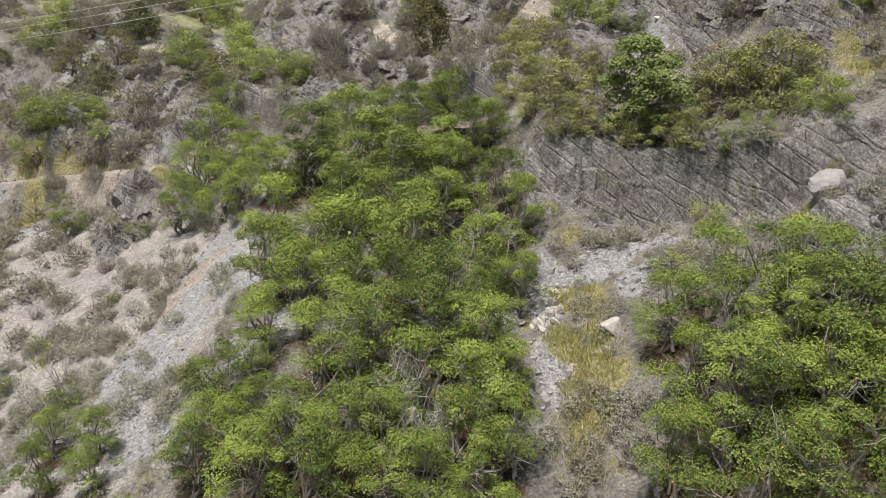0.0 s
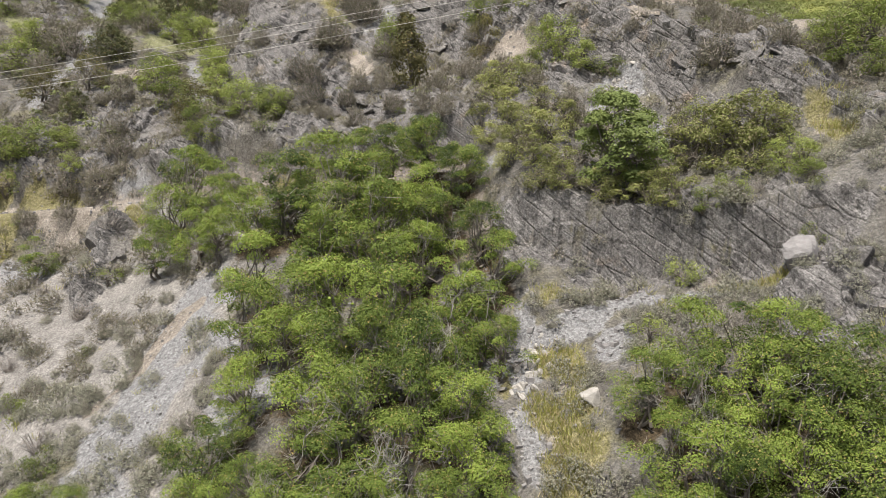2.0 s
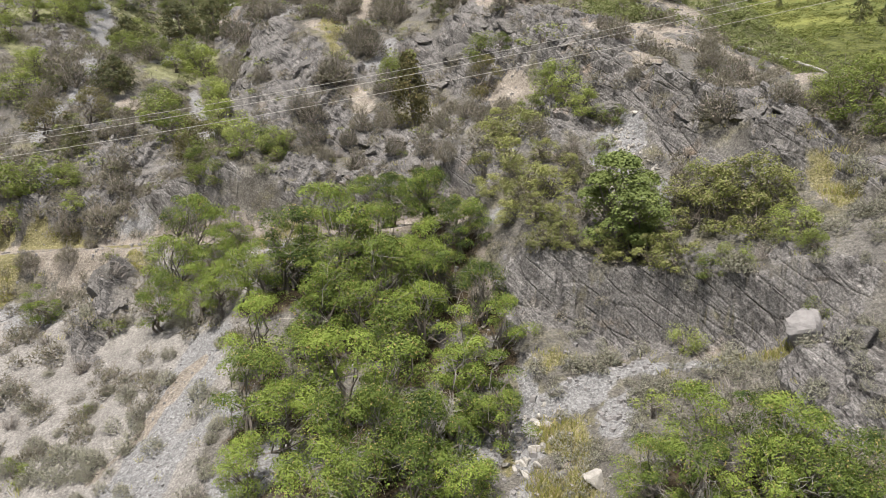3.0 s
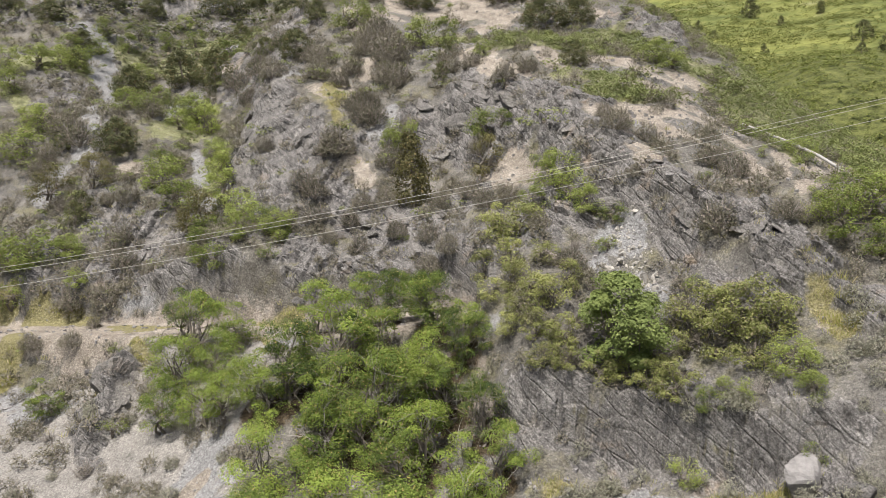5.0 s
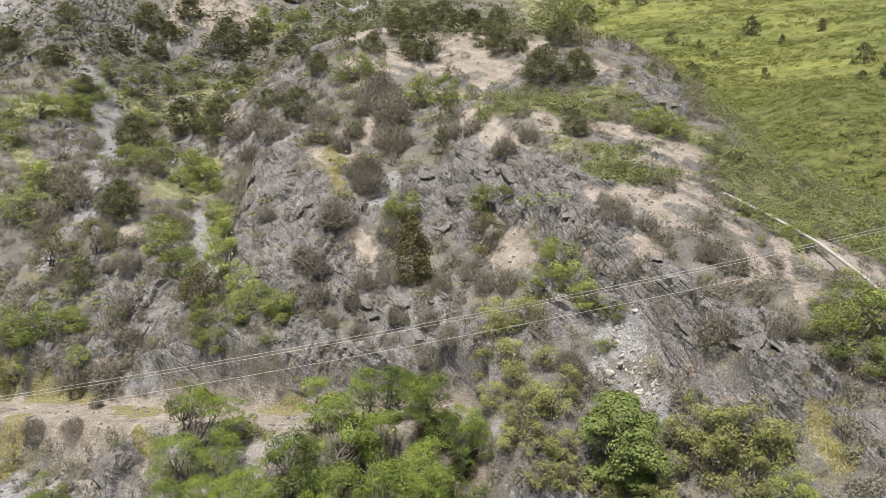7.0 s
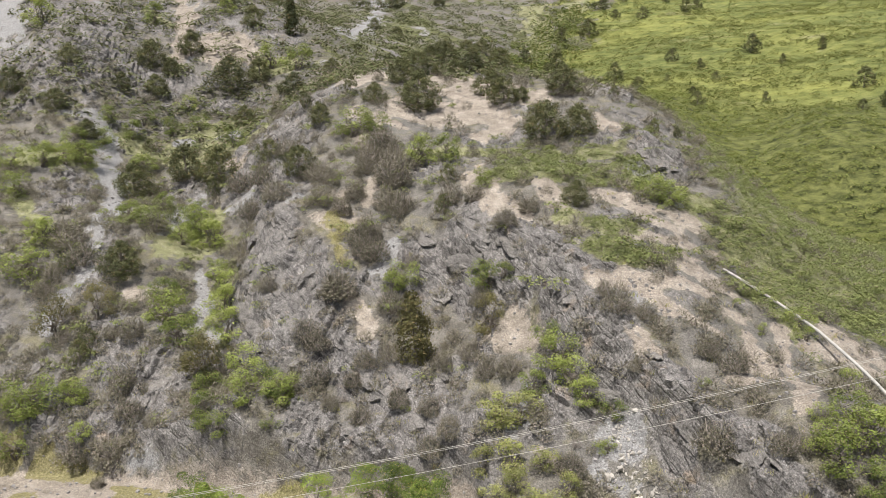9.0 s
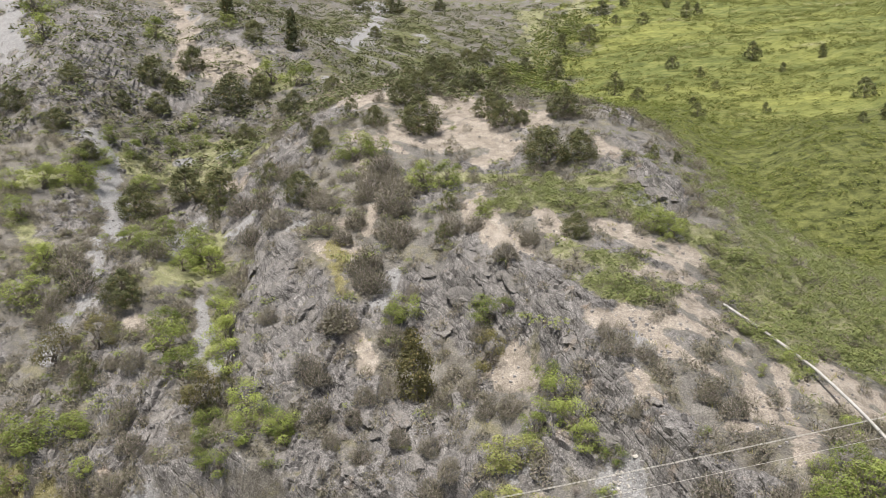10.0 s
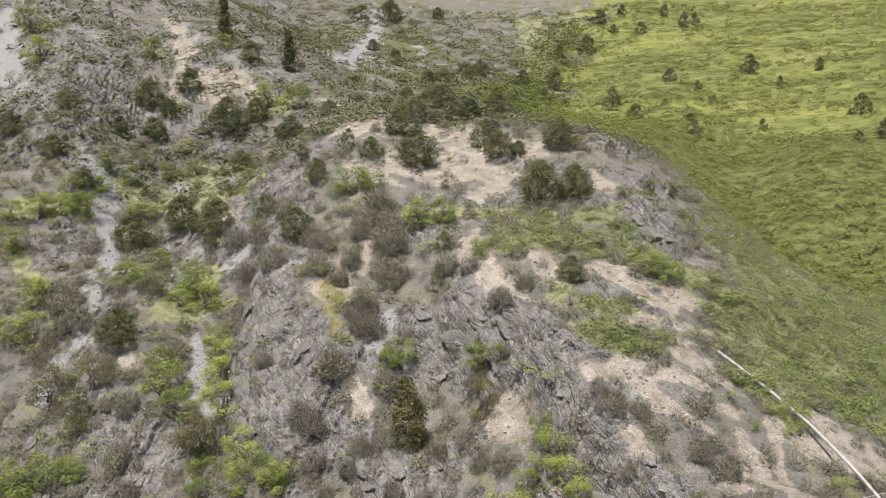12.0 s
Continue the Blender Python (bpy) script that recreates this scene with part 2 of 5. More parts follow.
section(-0.2, (-1.3, 1.5, 5.9, 8.9, 10.8, 12.2, 14.3, 15.8, 19.6, 25.0, 24.6, 29.9, 35.5, 43.4, 51.5, 72.4, 90.7, 111.9, 192.7, 383.5))
section(-0.12, (-1.3, 1.5, 6.3, 9.7, 12.2, 14.1, 16.2, 18.9, 20.9, 24.7, 29.4, 37.6, 42.4, 51.1, 55.7, 68.8, 83.5, 103.0, 171.9, 346.2))
section(-0.05, (-1.2, 1.4, 6.3, 10.1, 12.9, 14.2, 15.8, 18.3, 21.1, 25.4, 30.2, 37.8, 44.7, 53.3, 58.7, 63.3, 77.4, 101.2, 163.1, 316.2))
section(0.02, (-1.2, 1.4, 6.1, 9.7, 12.8, 13.8, 15.9, 19.6, 24.4, 27.2, 30.2, 39.4, 44.5, 52.1, 59.7, 62.9, 72.7, 98.3, 159.4, 296.2))
section(0.09, (-1.1, 1.5, 6.0, 9.7, 13.3, 14.9, 19.4, 24.0, 26.7, 29.8, 35.5, 42.7, 44.5, 52.9, 58.6, 61.7, 68.6, 92.5, 157.7, 290.1))
section(0.16, (-1.1, 1.7, 6.3, 10.8, 14.7, 16.0, 19.3, 23.8, 28.2, 34.0, 38.0, 41.6, 45.7, 53.5, 55.9, 59.5, 66.0, 83.8, 159.8, 291.2))
section(0.23, (-1.0, 2.0, 6.7, 13.4, 15.7, 18.3, 23.0, 26.6, 31.0, 34.7, 37.3, 41.8, 46.5, 51.6, 53.6, 56.8, 64.8, 85.4, 165.3, 295.6))
section(0.3, (-0.9, 2.5, 7.3, 15.1, 17.9, 21.6, 25.2, 29.7, 30.3, 32.9, 34.4, 40.6, 43.3, 46.4, 47.8, 51.8, 63.3, 88.7, 168.8, 300.4))
section(0.38, (-0.9, 3.2, 8.8, 15.9, 19.9, 24.1, 26.4, 29.6, 29.0, 31.2, 32.5, 35.6, 36.9, 38.4, 35.1, 43.9, 59.0, 92.1, 168.8, 304.1))
section(0.48, (-0.8, 4.1, 10.3, 16.0, 20.4, 22.7, 24.4, 25.8, 26.1, 28.2, 29.6, 30.8, 32.3, 32.4, 28.6, 49.9, 61.6, 96.6, 168.7, 310.3))
section(0.62, (-0.6, 5.1, 11.4, 16.0, 19.3, 21.6, 23.6, 25.0, 26.2, 27.1, 27.7, 28.6, 29.9, 31.1, 34.7, 48.3, 66.9, 100.9, 173.2, 323.4))
section(0.95, (-0.3, 6.0, 10.7, 13.4, 15.0, 16.1, 17.0, 17.7, 18.5, 19.3, 20.3, 21.7, 23.9, 27.9, 35.1, 47.2, 67.0, 104.7, 188.1, 355.2))
ROAD = [(-75, 66, 16.4), (-45, 61, 17.6), (-34, 57.6, 18.2), (-26, 55.3, 18.9), (-18, 52, 19.6), (-10, 48.7, 20.2), (-4, 47.2, 21.0), (1, 45.5, 21.8)]
# Plants that stand out: x, y and size.
OAKS_CENTRE = [
    (-5.0, 42.1, 5.2), (-7.5, 40.0, 4.6), (-2.2, 38.1, 5.0), (-5.1, 36.0, 4.6), (-9.3, 40.0, 3.6), (-0.7, 35.1, 4.4),
    (1.9, 33.9, 4.2), (3.5, 33.9, 3.2), (-3.7, 46.4, 3.6), (-2.3, 46.1, 3.6), (0.5, 43.3, 4.0), (2.1, 41.5, 3.4),
    (0.4, 39.1, 3.6), (-7.6, 34.4, 4.0), (-5.6, 31.8, 4.4), (-3.5, 30.7, 4.6), (-1.1, 30.3, 4.6), (0.8, 30.6, 4.4),
    (2.4, 30.5, 4.0), (3.0, 28.9, 3.2), (-7.4, 30.9, 3.8), (-5.4, 28.0, 4.4), (-3.6, 27.0, 4.6), (-1.9, 27.2, 4.6),
    (0.0, 27.2, 4.6), (1.5, 26.7, 4.0), (-6.8, 27.1, 3.4), (-4.1, 24.9, 4.2), (-2.1, 24.4, 4.2), (-0.2, 24.8, 4.2), (1.5, 24.5, 3.8),
]
OAKS_LOWER = [
    (-4.2, 23.0, 4.0), (-2.4, 22.7, 3.8), (-0.7, 22.6, 4.0), (0.9, 22.5, 3.8), (2.3, 23.9, 3.0), (-7.9, 24.5, 3.4),
    (-7.1, 25.9, 2.6), (-5.5, 23.1, 3.0), (-7.6, 22.3, 3.0), (-6.1, 21.8, 3.2), (-4.6, 21.1, 3.4), (-3.2, 20.9, 3.4),
    (-1.6, 20.9, 3.4), (0.1, 21.0, 3.4), (1.7, 21.3, 3.2), (-7.6, 21.1, 2.8), (-5.7, 20.3, 3.2), (-3.7, 19.8, 3.2),
    (-1.8, 19.7, 3.2), (-0.2, 19.8, 3.2), (1.2, 19.9, 3.2), (-14.0, 25.4, 2.6), (-12.1, 24.6, 2.2), (-13.5, 23.6, 2.4),
    (-11.4, 22.7, 2.2),
]
OAKS_EAST = [
    (12.8, 18.4, 3.2), (13.6, 17.2, 3.2), (11.8, 16.8, 3.2), (9.6, 17.2, 3.2), (8.0, 17.6, 3.0), (12.8, 15.9, 3.2),
    (10.6, 15.6, 3.0), (14.2, 18.6, 2.8),
     
    (9.3, 24.8, 3.4), (10.5, 23.8, 3.4), (11.3, 22.5, 3.4), (7.5, 24.1, 2.8), (8.7, 23.0, 3.2), (10.3, 21.8, 3.4),
    (11.6, 21.3, 3.2), (12.0, 20.3, 3.2), (7.8, 21.5, 3.0), (8.6, 20.1, 3.2),
    (10.1, 20.4, 3.2), (11.1, 19.8, 3.2), (12.1, 19.3, 3.0), (6.6, 19.8, 2.8), (7.7, 19.3, 3.0), (9.0, 18.9, 3.0),
    (10.4, 19.0, 3.0), (11.2, 18.1, 3.0), (12.2, 18.4, 3.0),
]
OAKS_BANK = [
    (-6.7, 45.9, 3.4), (-4.3, 42.7, 3.8), (-2.4, 42.5, 3.8), (-7.2, 40.3, 3.6), (-4.6, 39.1, 4.0), (-1.6, 39.0, 4.0),
    (0.3, 43.7, 3.4), (2.1, 40.8, 3.4), (1.4, 38.4, 3.8), (3.0, 36.3, 3.4), (-1.8, 45.7, 3.2), (0.2, 39.9, 4.0),
    (-3.0, 37.0, 4.0), (-0.2, 36.3, 4.0), (-5.6, 37.4, 3.8), (-8.2, 39.1, 3.2),
]
BARE_OAKS = [
    (-1.6, 22.5, 4.4), (-2.6, 21.4, 3.8), (-0.2, 21.4, 4.0), (-0.9, 20.4, 3.8), (9.4, 23.9, 3.6), (8.9, 22.1, 3.5),
    (11.7, 18.2, 3.4), (-5.4, 32.3, 4.4), (-4.7, 21.8, 3.6), (0.3, 28.7, 4.6), (2.2, 21.3, 3.2), (-2.6, 25.0, 4.2),
]
OAKS_ROADSIDE = [
    (-14.1, 45.9, 4.6), (-14.6, 44.1, 4.0), (-12.2, 43.8, 3.4), (-15.1, 42.4, 3.4), (-12.5, 41.3, 3.4), (-11.7, 46.2, 3.0),
    (-11.0, 40.5, 3.0), (-15.6, 48.4, 3.4), (-24.1, 47.0, 3.0),
]
JUNIPERS = [
    (13.4, 67.2, 2.4), (-30.4, 75.5, 3.9), (-13.4, 81.3, 3.4), (17.4, 85.8, 4.1), (13.9, 86.4, 4.9), (-12.7, 92.4, 2.9),
    (-19.1, 93.2, 2.9), (-0.8, 94.8, 5.1), (-6.4, 95.5, 2.9), (10.0, 95.9, 3.8), (-26.3, 96.8, 5.3), (12.4, 96.9, 2.1),
    (18.0, 97.8, 3.9), (-37.6, 98.7, 5.0), (8.4, 100.5, 3.9), (-31.6, 100.9, 5.1), (-3.3, 103.4, 3.7), (-46.6, 105.8, 3.0),
    (-52.8, 110.2, 3.3), (-1.1, 110.8, 3.5), (2.0, 110.9, 2.3), (4.5, 112.4, 2.6), (7.1, 113.8, 3.4), (-27.4, 116.7, 3.3),
    (-63.0, 118.2, 4.1), (-54.6, 119.0, 3.4), (-47.1, 119.8, 3.1), (-20.8, 121.2, 4.2), (3.1, 121.8, 4.2), (12.2, 122.3, 3.9),
    (-42.9, 123.3, 3.8), (-32.7, 128.2, 6.8),
]
JUNIPERS_UPPER = [
    (-15.6, 128.8, 3.1), (-43.0, 130.6, 3.1), (-28.6, 132.5, 4.3), (-47.0, 132.6, 5.1), (-42.5, 140.0, 5.0), (-33.8, 152.3, 4.5),
    (-3.1, 159.1, 3.6), (23.3, 194.8, 4.2), (1.8, 215.6, 4.0), (6.7, 230.0, 4.4), (-8.9, 257.5, 4.8), (15.8, 266.7, 6.2),
    (-17.8, 276.2, 4.7), (22.2, 284.4, 6.6), (-36.1, 454.8, 12.1), (-20.2, 479.7, 15.8), (11.3, 529.5, 9.1),
]
SPRUCES = [
    (-26.3, 151.9, 7.8), (-41.8, 163.3, 8.8),
]
SLIM_JUNIPER = [
    (-0.7, 57.6, 5.7),
]
RUSSET_SHRUBS = [
    (4.9, 57.6, 3.6), (-19.0, 63.3, 4.9), (-34.8, 70.1, 4.6), (-30.7, 70.4, 3.6),
]
SHRUBS_LOWER = [
    (16.2, 30.3, 1.2), (16.3, 31.4, 1.7), (13.6, 31.9, 1.4), (12.5, 32.4, 1.3), (16.2, 32.6, 1.8), (22.5, 36.6, 2.0),
    (21.4, 37.8, 3.0), (23.3, 38.6, 3.1), (23.1, 39.9, 2.2), (21.6, 39.9, 1.4), (10.9, 44.1, 1.1), (11.7, 45.8, 1.5),
    (10.1, 46.9, 1.9), (9.5, 48.6, 2.5), (7.1, 49.4, 2.1), (9.1, 50.6, 2.9), (8.8, 53.1, 1.9), (-14.9, 53.9, 2.1),
    (-16.4, 54.7, 1.8), (-13.1, 54.9, 2.7), (-10.4, 55.0, 1.8), (-16.4, 55.5, 2.1), (-10.7, 55.6, 2.4), (-11.7, 56.2, 2.4),
    (-16.6, 57.7, 2.5), (-27.4, 58.8, 1.8), (-14.1, 59.0, 3.0), (-33.1, 60.1, 3.1), (6.3, 60.3, 1.7), (-33.0, 61.2, 3.0),
    (4.9, 61.3, 2.9), (-32.8, 61.5, 4.0),
]
SHRUBS_MIDDLE = [
    (-29.8, 62.9, 2.6), (-29.7, 62.9, 2.0), (-2.7, 64.9, 2.0), (-1.9, 65.4, 2.6), (-17.5, 66.3, 3.3), (-22.1, 67.3, 3.5),
    (22.3, 67.7, 2.7), (21.0, 68.5, 2.8), (-18.2, 69.2, 3.4), (-23.9, 69.8, 4.0), (5.7, 72.2, 2.0), (-25.1, 72.5, 2.8),
    (-19.4, 72.5, 3.4), (-20.9, 76.1, 2.5), (-41.6, 78.9, 4.1), (-25.9, 81.3, 3.2), (-0.3, 81.5, 3.8), (-23.0, 81.8, 3.6),
    (2.7, 81.8, 3.4), (-29.8, 82.2, 3.1), (-41.4, 82.9, 3.4), (-32.3, 83.3, 2.8), (-25.1, 83.7, 3.7), (-43.0, 84.2, 2.9),
    (-26.2, 87.6, 2.8), (-8.2, 88.0, 4.1), (-6.0, 88.4, 3.0), (-30.4, 89.3, 2.4), (-48.6, 91.0, 3.6), (-51.9, 96.7, 3.5),
    (-49.3, 98.6, 3.8), (-47.0, 99.9, 3.5),
]
SHRUBS_UPPER = [
    (-44.9, 101.5, 3.9), (-47.3, 103.8, 3.1), (-39.0, 105.5, 3.4), (-26.7, 106.7, 3.0), (-44.9, 107.1, 3.0), (-45.6, 111.0, 3.1),
    (-42.5, 111.2, 3.1), (-37.9, 114.4, 3.3), (-42.2, 115.0, 3.3), (-34.1, 116.0, 3.1), (-37.5, 121.4, 2.9), (-21.9, 133.6, 5.3),
    (-26.8, 135.7, 5.3), (-69.1, 139.9, 5.5), (-53.3, 152.4, 4.7), (-40.9, 158.1, 3.5), (-79.3, 158.5, 6.8),
]
SHRUBS_BENCH = [
    (15.0, 33.5, 1.8), (11.6, 33.5, 1.5), (16.4, 34.4, 1.5), (11.4, 34.6, 1.1), (10.7, 34.6, 1.3), (14.0, 34.8, 1.8),
    (15.9, 34.9, 2.2), (14.7, 35.4, 2.2), (13.2, 35.6, 1.6), (9.9, 35.6, 1.3), (8.6, 35.9, 1.3), (13.7, 36.3, 1.9),
    (7.0, 36.4, 1.2), (5.9, 36.7, 1.2), (12.7, 37.5, 1.3), (7.2, 37.8, 1.4), (5.8, 38.1, 1.4), (4.5, 39.4, 1.2),
    (5.1, 39.7, 1.4), (7.0, 40.1, 1.6), (5.9, 40.9, 1.5), (7.9, 41.5, 1.4), (5.0, 42.6, 1.4), (3.9, 42.6, 1.2),
    (6.9, 43.2, 1.3), (5.0, 43.9, 1.8), (3.8, 45.8, 1.5), (6.1, 47.5, 2.0), (4.7, 47.6, 1.9),
]
BITTERBRUSH_LOWER = [
    (18.5, 38.1, 1.3), (20.1, 39.0, 1.1), (16.0, 40.4, 2.0), (8.5, 43.1, 1.5), (19.5, 46.4, 1.7), (13.0, 46.4, 0.9),
    (18.0, 47.2, 1.3), (7.2, 47.7, 1.2), (1.5, 48.8, 1.6), (0.3, 48.9, 1.6), (12.9, 50.4, 1.8), (15.1, 51.3, 1.5),
    (12.3, 51.5, 1.2), (0.4, 51.9, 1.5), (5.9, 52.1, 1.5), (-24.7, 52.1, 1.4), (-4.5, 53.2, 1.6), (-2.0, 53.2, 1.5),
    (-28.1, 53.3, 1.4), (4.4, 53.4, 1.5), (-7.0, 54.5, 1.3), (-24.8, 56.0, 1.0), (3.4, 56.1, 1.6), (-5.5, 56.2, 1.4),
    (-10.7, 56.3, 1.7), (-8.1, 56.6, 1.8), (1.3, 56.6, 1.6), (-4.8, 57.6, 1.6), (-24.7, 58.0, 2.1), (-2.7, 58.6, 1.7),
    (-27.7, 58.7, 2.1), (-21.8, 59.1, 1.3),
]
BITTERBRUSH_MIDDLE = [
    (-8.6, 59.7, 1.8), (-24.2, 60.3, 2.1), (4.6, 60.3, 1.7), (-9.6, 60.7, 2.0), (-2.6, 62.8, 2.2), (-25.8, 63.4, 2.4),
    (7.0, 63.9, 1.7), (-7.5, 64.1, 2.9), (-7.7, 64.3, 2.1), (-13.8, 66.2, 1.7), (9.2, 66.3, 1.5), (-26.6, 67.9, 2.1),
    (-4.6, 68.0, 2.4), (-5.6, 68.3, 2.0), (-28.7, 68.6, 1.4), (-6.0, 69.5, 1.9), (-4.7, 70.1, 1.7), (4.5, 70.6, 1.8),
    (-5.6, 70.7, 1.9), (2.4, 72.2, 2.3), (-2.5, 73.0, 2.8), (-7.9, 73.0, 1.9), (-30.5, 73.1, 1.6), (-17.5, 73.5, 1.7),
    (-3.6, 74.0, 2.6), (-10.4, 74.9, 2.5), (-7.1, 75.6, 2.1), (-38.4, 76.0, 2.0), (-3.3, 76.8, 2.2), (-15.2, 77.0, 2.6),
    (-18.8, 77.3, 2.7), (-3.2, 77.4, 3.5),
]
BITTERBRUSH_UPPER = [
    (-38.0, 77.6, 2.3), (-35.3, 78.1, 2.9), (-10.3, 78.6, 2.4), (-6.3, 80.0, 2.0), (-12.0, 80.4, 2.4), (-3.3, 80.9, 2.7),
    (-29.0, 81.7, 2.6), (-5.8, 81.8, 2.8), (-38.2, 81.8, 3.4), (-18.7, 81.8, 2.8), (-4.8, 84.6, 2.9), (-18.3, 86.0, 2.7),
    (-15.9, 87.0, 2.7), (-22.3, 91.8, 2.9),
]
MEADOW_TREES = [
    (25.6, 84.0, 1.7), (29.5, 87.8, 1.4), (24.2, 96.6, 1.3), (35.5, 129.2, 1.4), (104.7, 176.4, 2.8), (115.1, 183.1, 5.0),
    (72.8, 198.3, 3.9), (99.4, 215.2, 3.3), (62.0, 215.6, 4.8), (78.1, 216.4, 2.5), (132.2, 222.5, 6.4), (38.3, 231.5, 5.0),
    (60.7, 237.3, 7.1), (80.2, 246.0, 2.4), (100.2, 255.1, 3.4), (105.2, 283.1, 4.2), (136.8, 283.2, 3.9), (40.0, 295.9, 6.9),
    (163.7, 305.3, 5.4), (104.5, 313.7, 6.1), (138.5, 314.7, 8.0), (56.6, 319.6, 10.0), (74.5, 405.2, 8.3), (90.2, 407.1, 10.4),
    (130.4, 446.9, 8.0), (158.8, 453.7, 9.8), (117.7, 461.3, 5.9), (173.6, 475.4, 7.9), (116.5, 493.8, 10.3), (162.0, 501.7, 8.3),
    (135.6, 509.9, 8.3),
]
MAPLE = [
    (9.6, 36.9, 4.7),
]
# Ribs of rock: x, y of both ends, half width, height.
RIBS = [
    (4.1, 68.0, 7.2, 63.8, 2.6, 1.3), (7.2, 63.8, 9.5, 60.2, 2.6, 1.5), (9.5, 60.2, 11.9, 51.5, 2.6, 1.6), (11.9, 51.5, 14.1, 46.7, 2.4, 1.7),
    (14.1, 46.7, 16.2, 41.9, 2.2, 1.5), (16.2, 41.9, 18.7, 36.5, 2.0, 1.2), (-16.1, 87.2, -15.5, 77.5, 3.2, 2.0), (-15.5, 77.5, -15.1, 68.2, 3.2, 2.2),
    (-15.1, 68.2, -12.6, 61.0, 3.0, 1.8), (20.4, 83.5, 23.1, 79.7, 1.6, 1.7), (23.1, 79.7, 24.7, 73.5, 1.6, 1.8), (-19.6, 47.4, -19.4, 44.4, 1.5, 2.0), 
]
# Stretches of ground: x, y of both ends and the half width.
ROCK = [
    (3.9, 36.1, 6.9, 35.1, 1.1), (6.9, 35.1, 9.4, 34.5, 1.1), (9.4, 34.5, 12.3, 31.5, 1.0), (12.3, 31.5, 14.9, 29.8, 1.0), (14.5, 26.8, 13.7, 23.3, 1.0), (16.0, 25.7, 15.4, 24.2, 0.9),
    (15.6, 30.9, 17.0, 28.6, 1.0), (-19.6, 47.6, -19.5, 43.4, 1.3), (10.0, 36.9, 13.2, 32.0, 0.6), (4.1, 68.0, 7.2, 63.8, 2.1), (7.2, 63.8, 9.5, 60.2, 2.0), (9.5, 60.2, 11.9, 50.8, 1.8),
    (11.9, 50.8, 14.1, 46.7, 1.6), (14.1, 46.7, 16.2, 41.9, 1.5), (16.2, 41.9, 18.7, 36.5, 1.4), (13.9, 42.5, 15.4, 37.3, 1.3), (19.9, 34.5, 20.5, 33.2, 0.9), (-16.1, 87.2, -15.5, 77.5, 2.9),
]
ROCK_B = [
    (-15.5, 77.5, -15.1, 68.2, 2.5), (-15.1, 68.2, -12.6, 61.0, 2.3), (-9.7, 68.3, -7.0, 62.4, 2.0), (-7.0, 62.4, -8.5, 58.9, 1.9), (-5.9, 60.0, -0.4, 55.2, 2.0), (-27.8, 61.1, -22.7, 61.0, 2.3),
    (-22.7, 61.0, -14.1, 53.0, 2.1), (-9.5, 54.3, -4.4, 51.4, 1.6), (-4.4, 51.4, -0.4, 50.4, 1.6), (-28.2, 68.4, -23.0, 63.2, 2.4), (-46.1, 94.8, -43.0, 90.8, 2.2), (-33.7, 64.6, -31.1, 61.9, 1.6),
    (-1.5, 68.3, 2.4, 64.7, 1.5), (-82.7, 165.4, -60.4, 138.8, 5.8), (-60.4, 138.8, -55.9, 128.1, 5.0), (-64.3, 122.7, -57.2, 118.9, 2.6), (-18.8, 95.2, -15.8, 94.3, 1.9), (-13.4, 102.6, -10.0, 99.4, 1.5),
]
ROCK_C = [
    (20.4, 83.5, 23.1, 79.7, 1.9), (23.1, 79.7, 24.7, 73.5, 1.8), (9.0, 60.9, 11.0, 54.5, 1.1), (24.7, 111.9, 25.4, 98.0, 1.5), (-45.5, 93.5, -45.8, 97.3, 2.4), (-13.2, 66.2, -13.7, 64.0, 1.8),
    (-19.3, 49.5, -19.1, 45.6, 0.9), (-20.0, 43.1, -19.1, 42.2, 0.7),
]
ROCK = ROCK + ROCK_B + ROCK_C
SOIL = [
    (-13.6, 125.9, -7.7, 107.5, 4.6), (-3.2, 94.1, 7.5, 96.0, 4.0), (2.0, 109.7, 9.2, 99.1, 4.4), (10.3, 103.1, 13.5, 98.3, 2.7), (-7.3, 92.4, -6.9, 88.1, 1.2), (16.5, 69.5, 20.6, 64.0, 1.3),
    (20.3, 60.1, 22.0, 56.0, 1.2), (5.6, 70.8, 6.4, 67.8, 0.9), (4.3, 77.2, 4.6, 72.9, 0.7), (6.6, 57.6, 7.1, 56.1, 1.2), (21.7, 51.9, 22.3, 44.9, 1.1), (-5.5, 77.8, -5.9, 75.1, 1.0),
    (-35.2, 137.7, -40.6, 146.8, 2.9), (-25.9, 100.9, -23.6, 97.6, 1.4), (30.4, 52.9, 32.8, 51.9, 1.6), (10.7, 69.6, 11.4, 67.2, 1.0), (-8.8, 75.5, -8.4, 72.0, 1.5), (9.2, 91.3, 6.2, 87.7, 1.3),
]
SOIL_B = [
    (-28.4, 73.5, -26.3, 72.3, 0.9), (14.9, 55.2, 18.2, 50.3, 0.8), (-6.3, 64.2, -4.6, 60.9, 0.9), (7.1, 44.6, 7.9, 43.3, 0.5), (-32.5, 56.9, -25.4, 52.8, 0.9), (-25.4, 52.8, -20.5, 50.5, 0.8),
    (18.5, 33.9, 18.7, 33.2, 0.4), (2.7, 40.1, 2.8, 37.8, 0.6), (6.5, 57.2, 7.5, 55.3, 0.8), (13.8, 48.9, 14.1, 47.2, 0.9), (5.4, 27.2, 4.8, 25.0, 0.6), (-11.4, 37.3, -13.4, 33.9, 0.4),
    (-13.4, 33.9, -14.9, 32.4, 0.4),
]
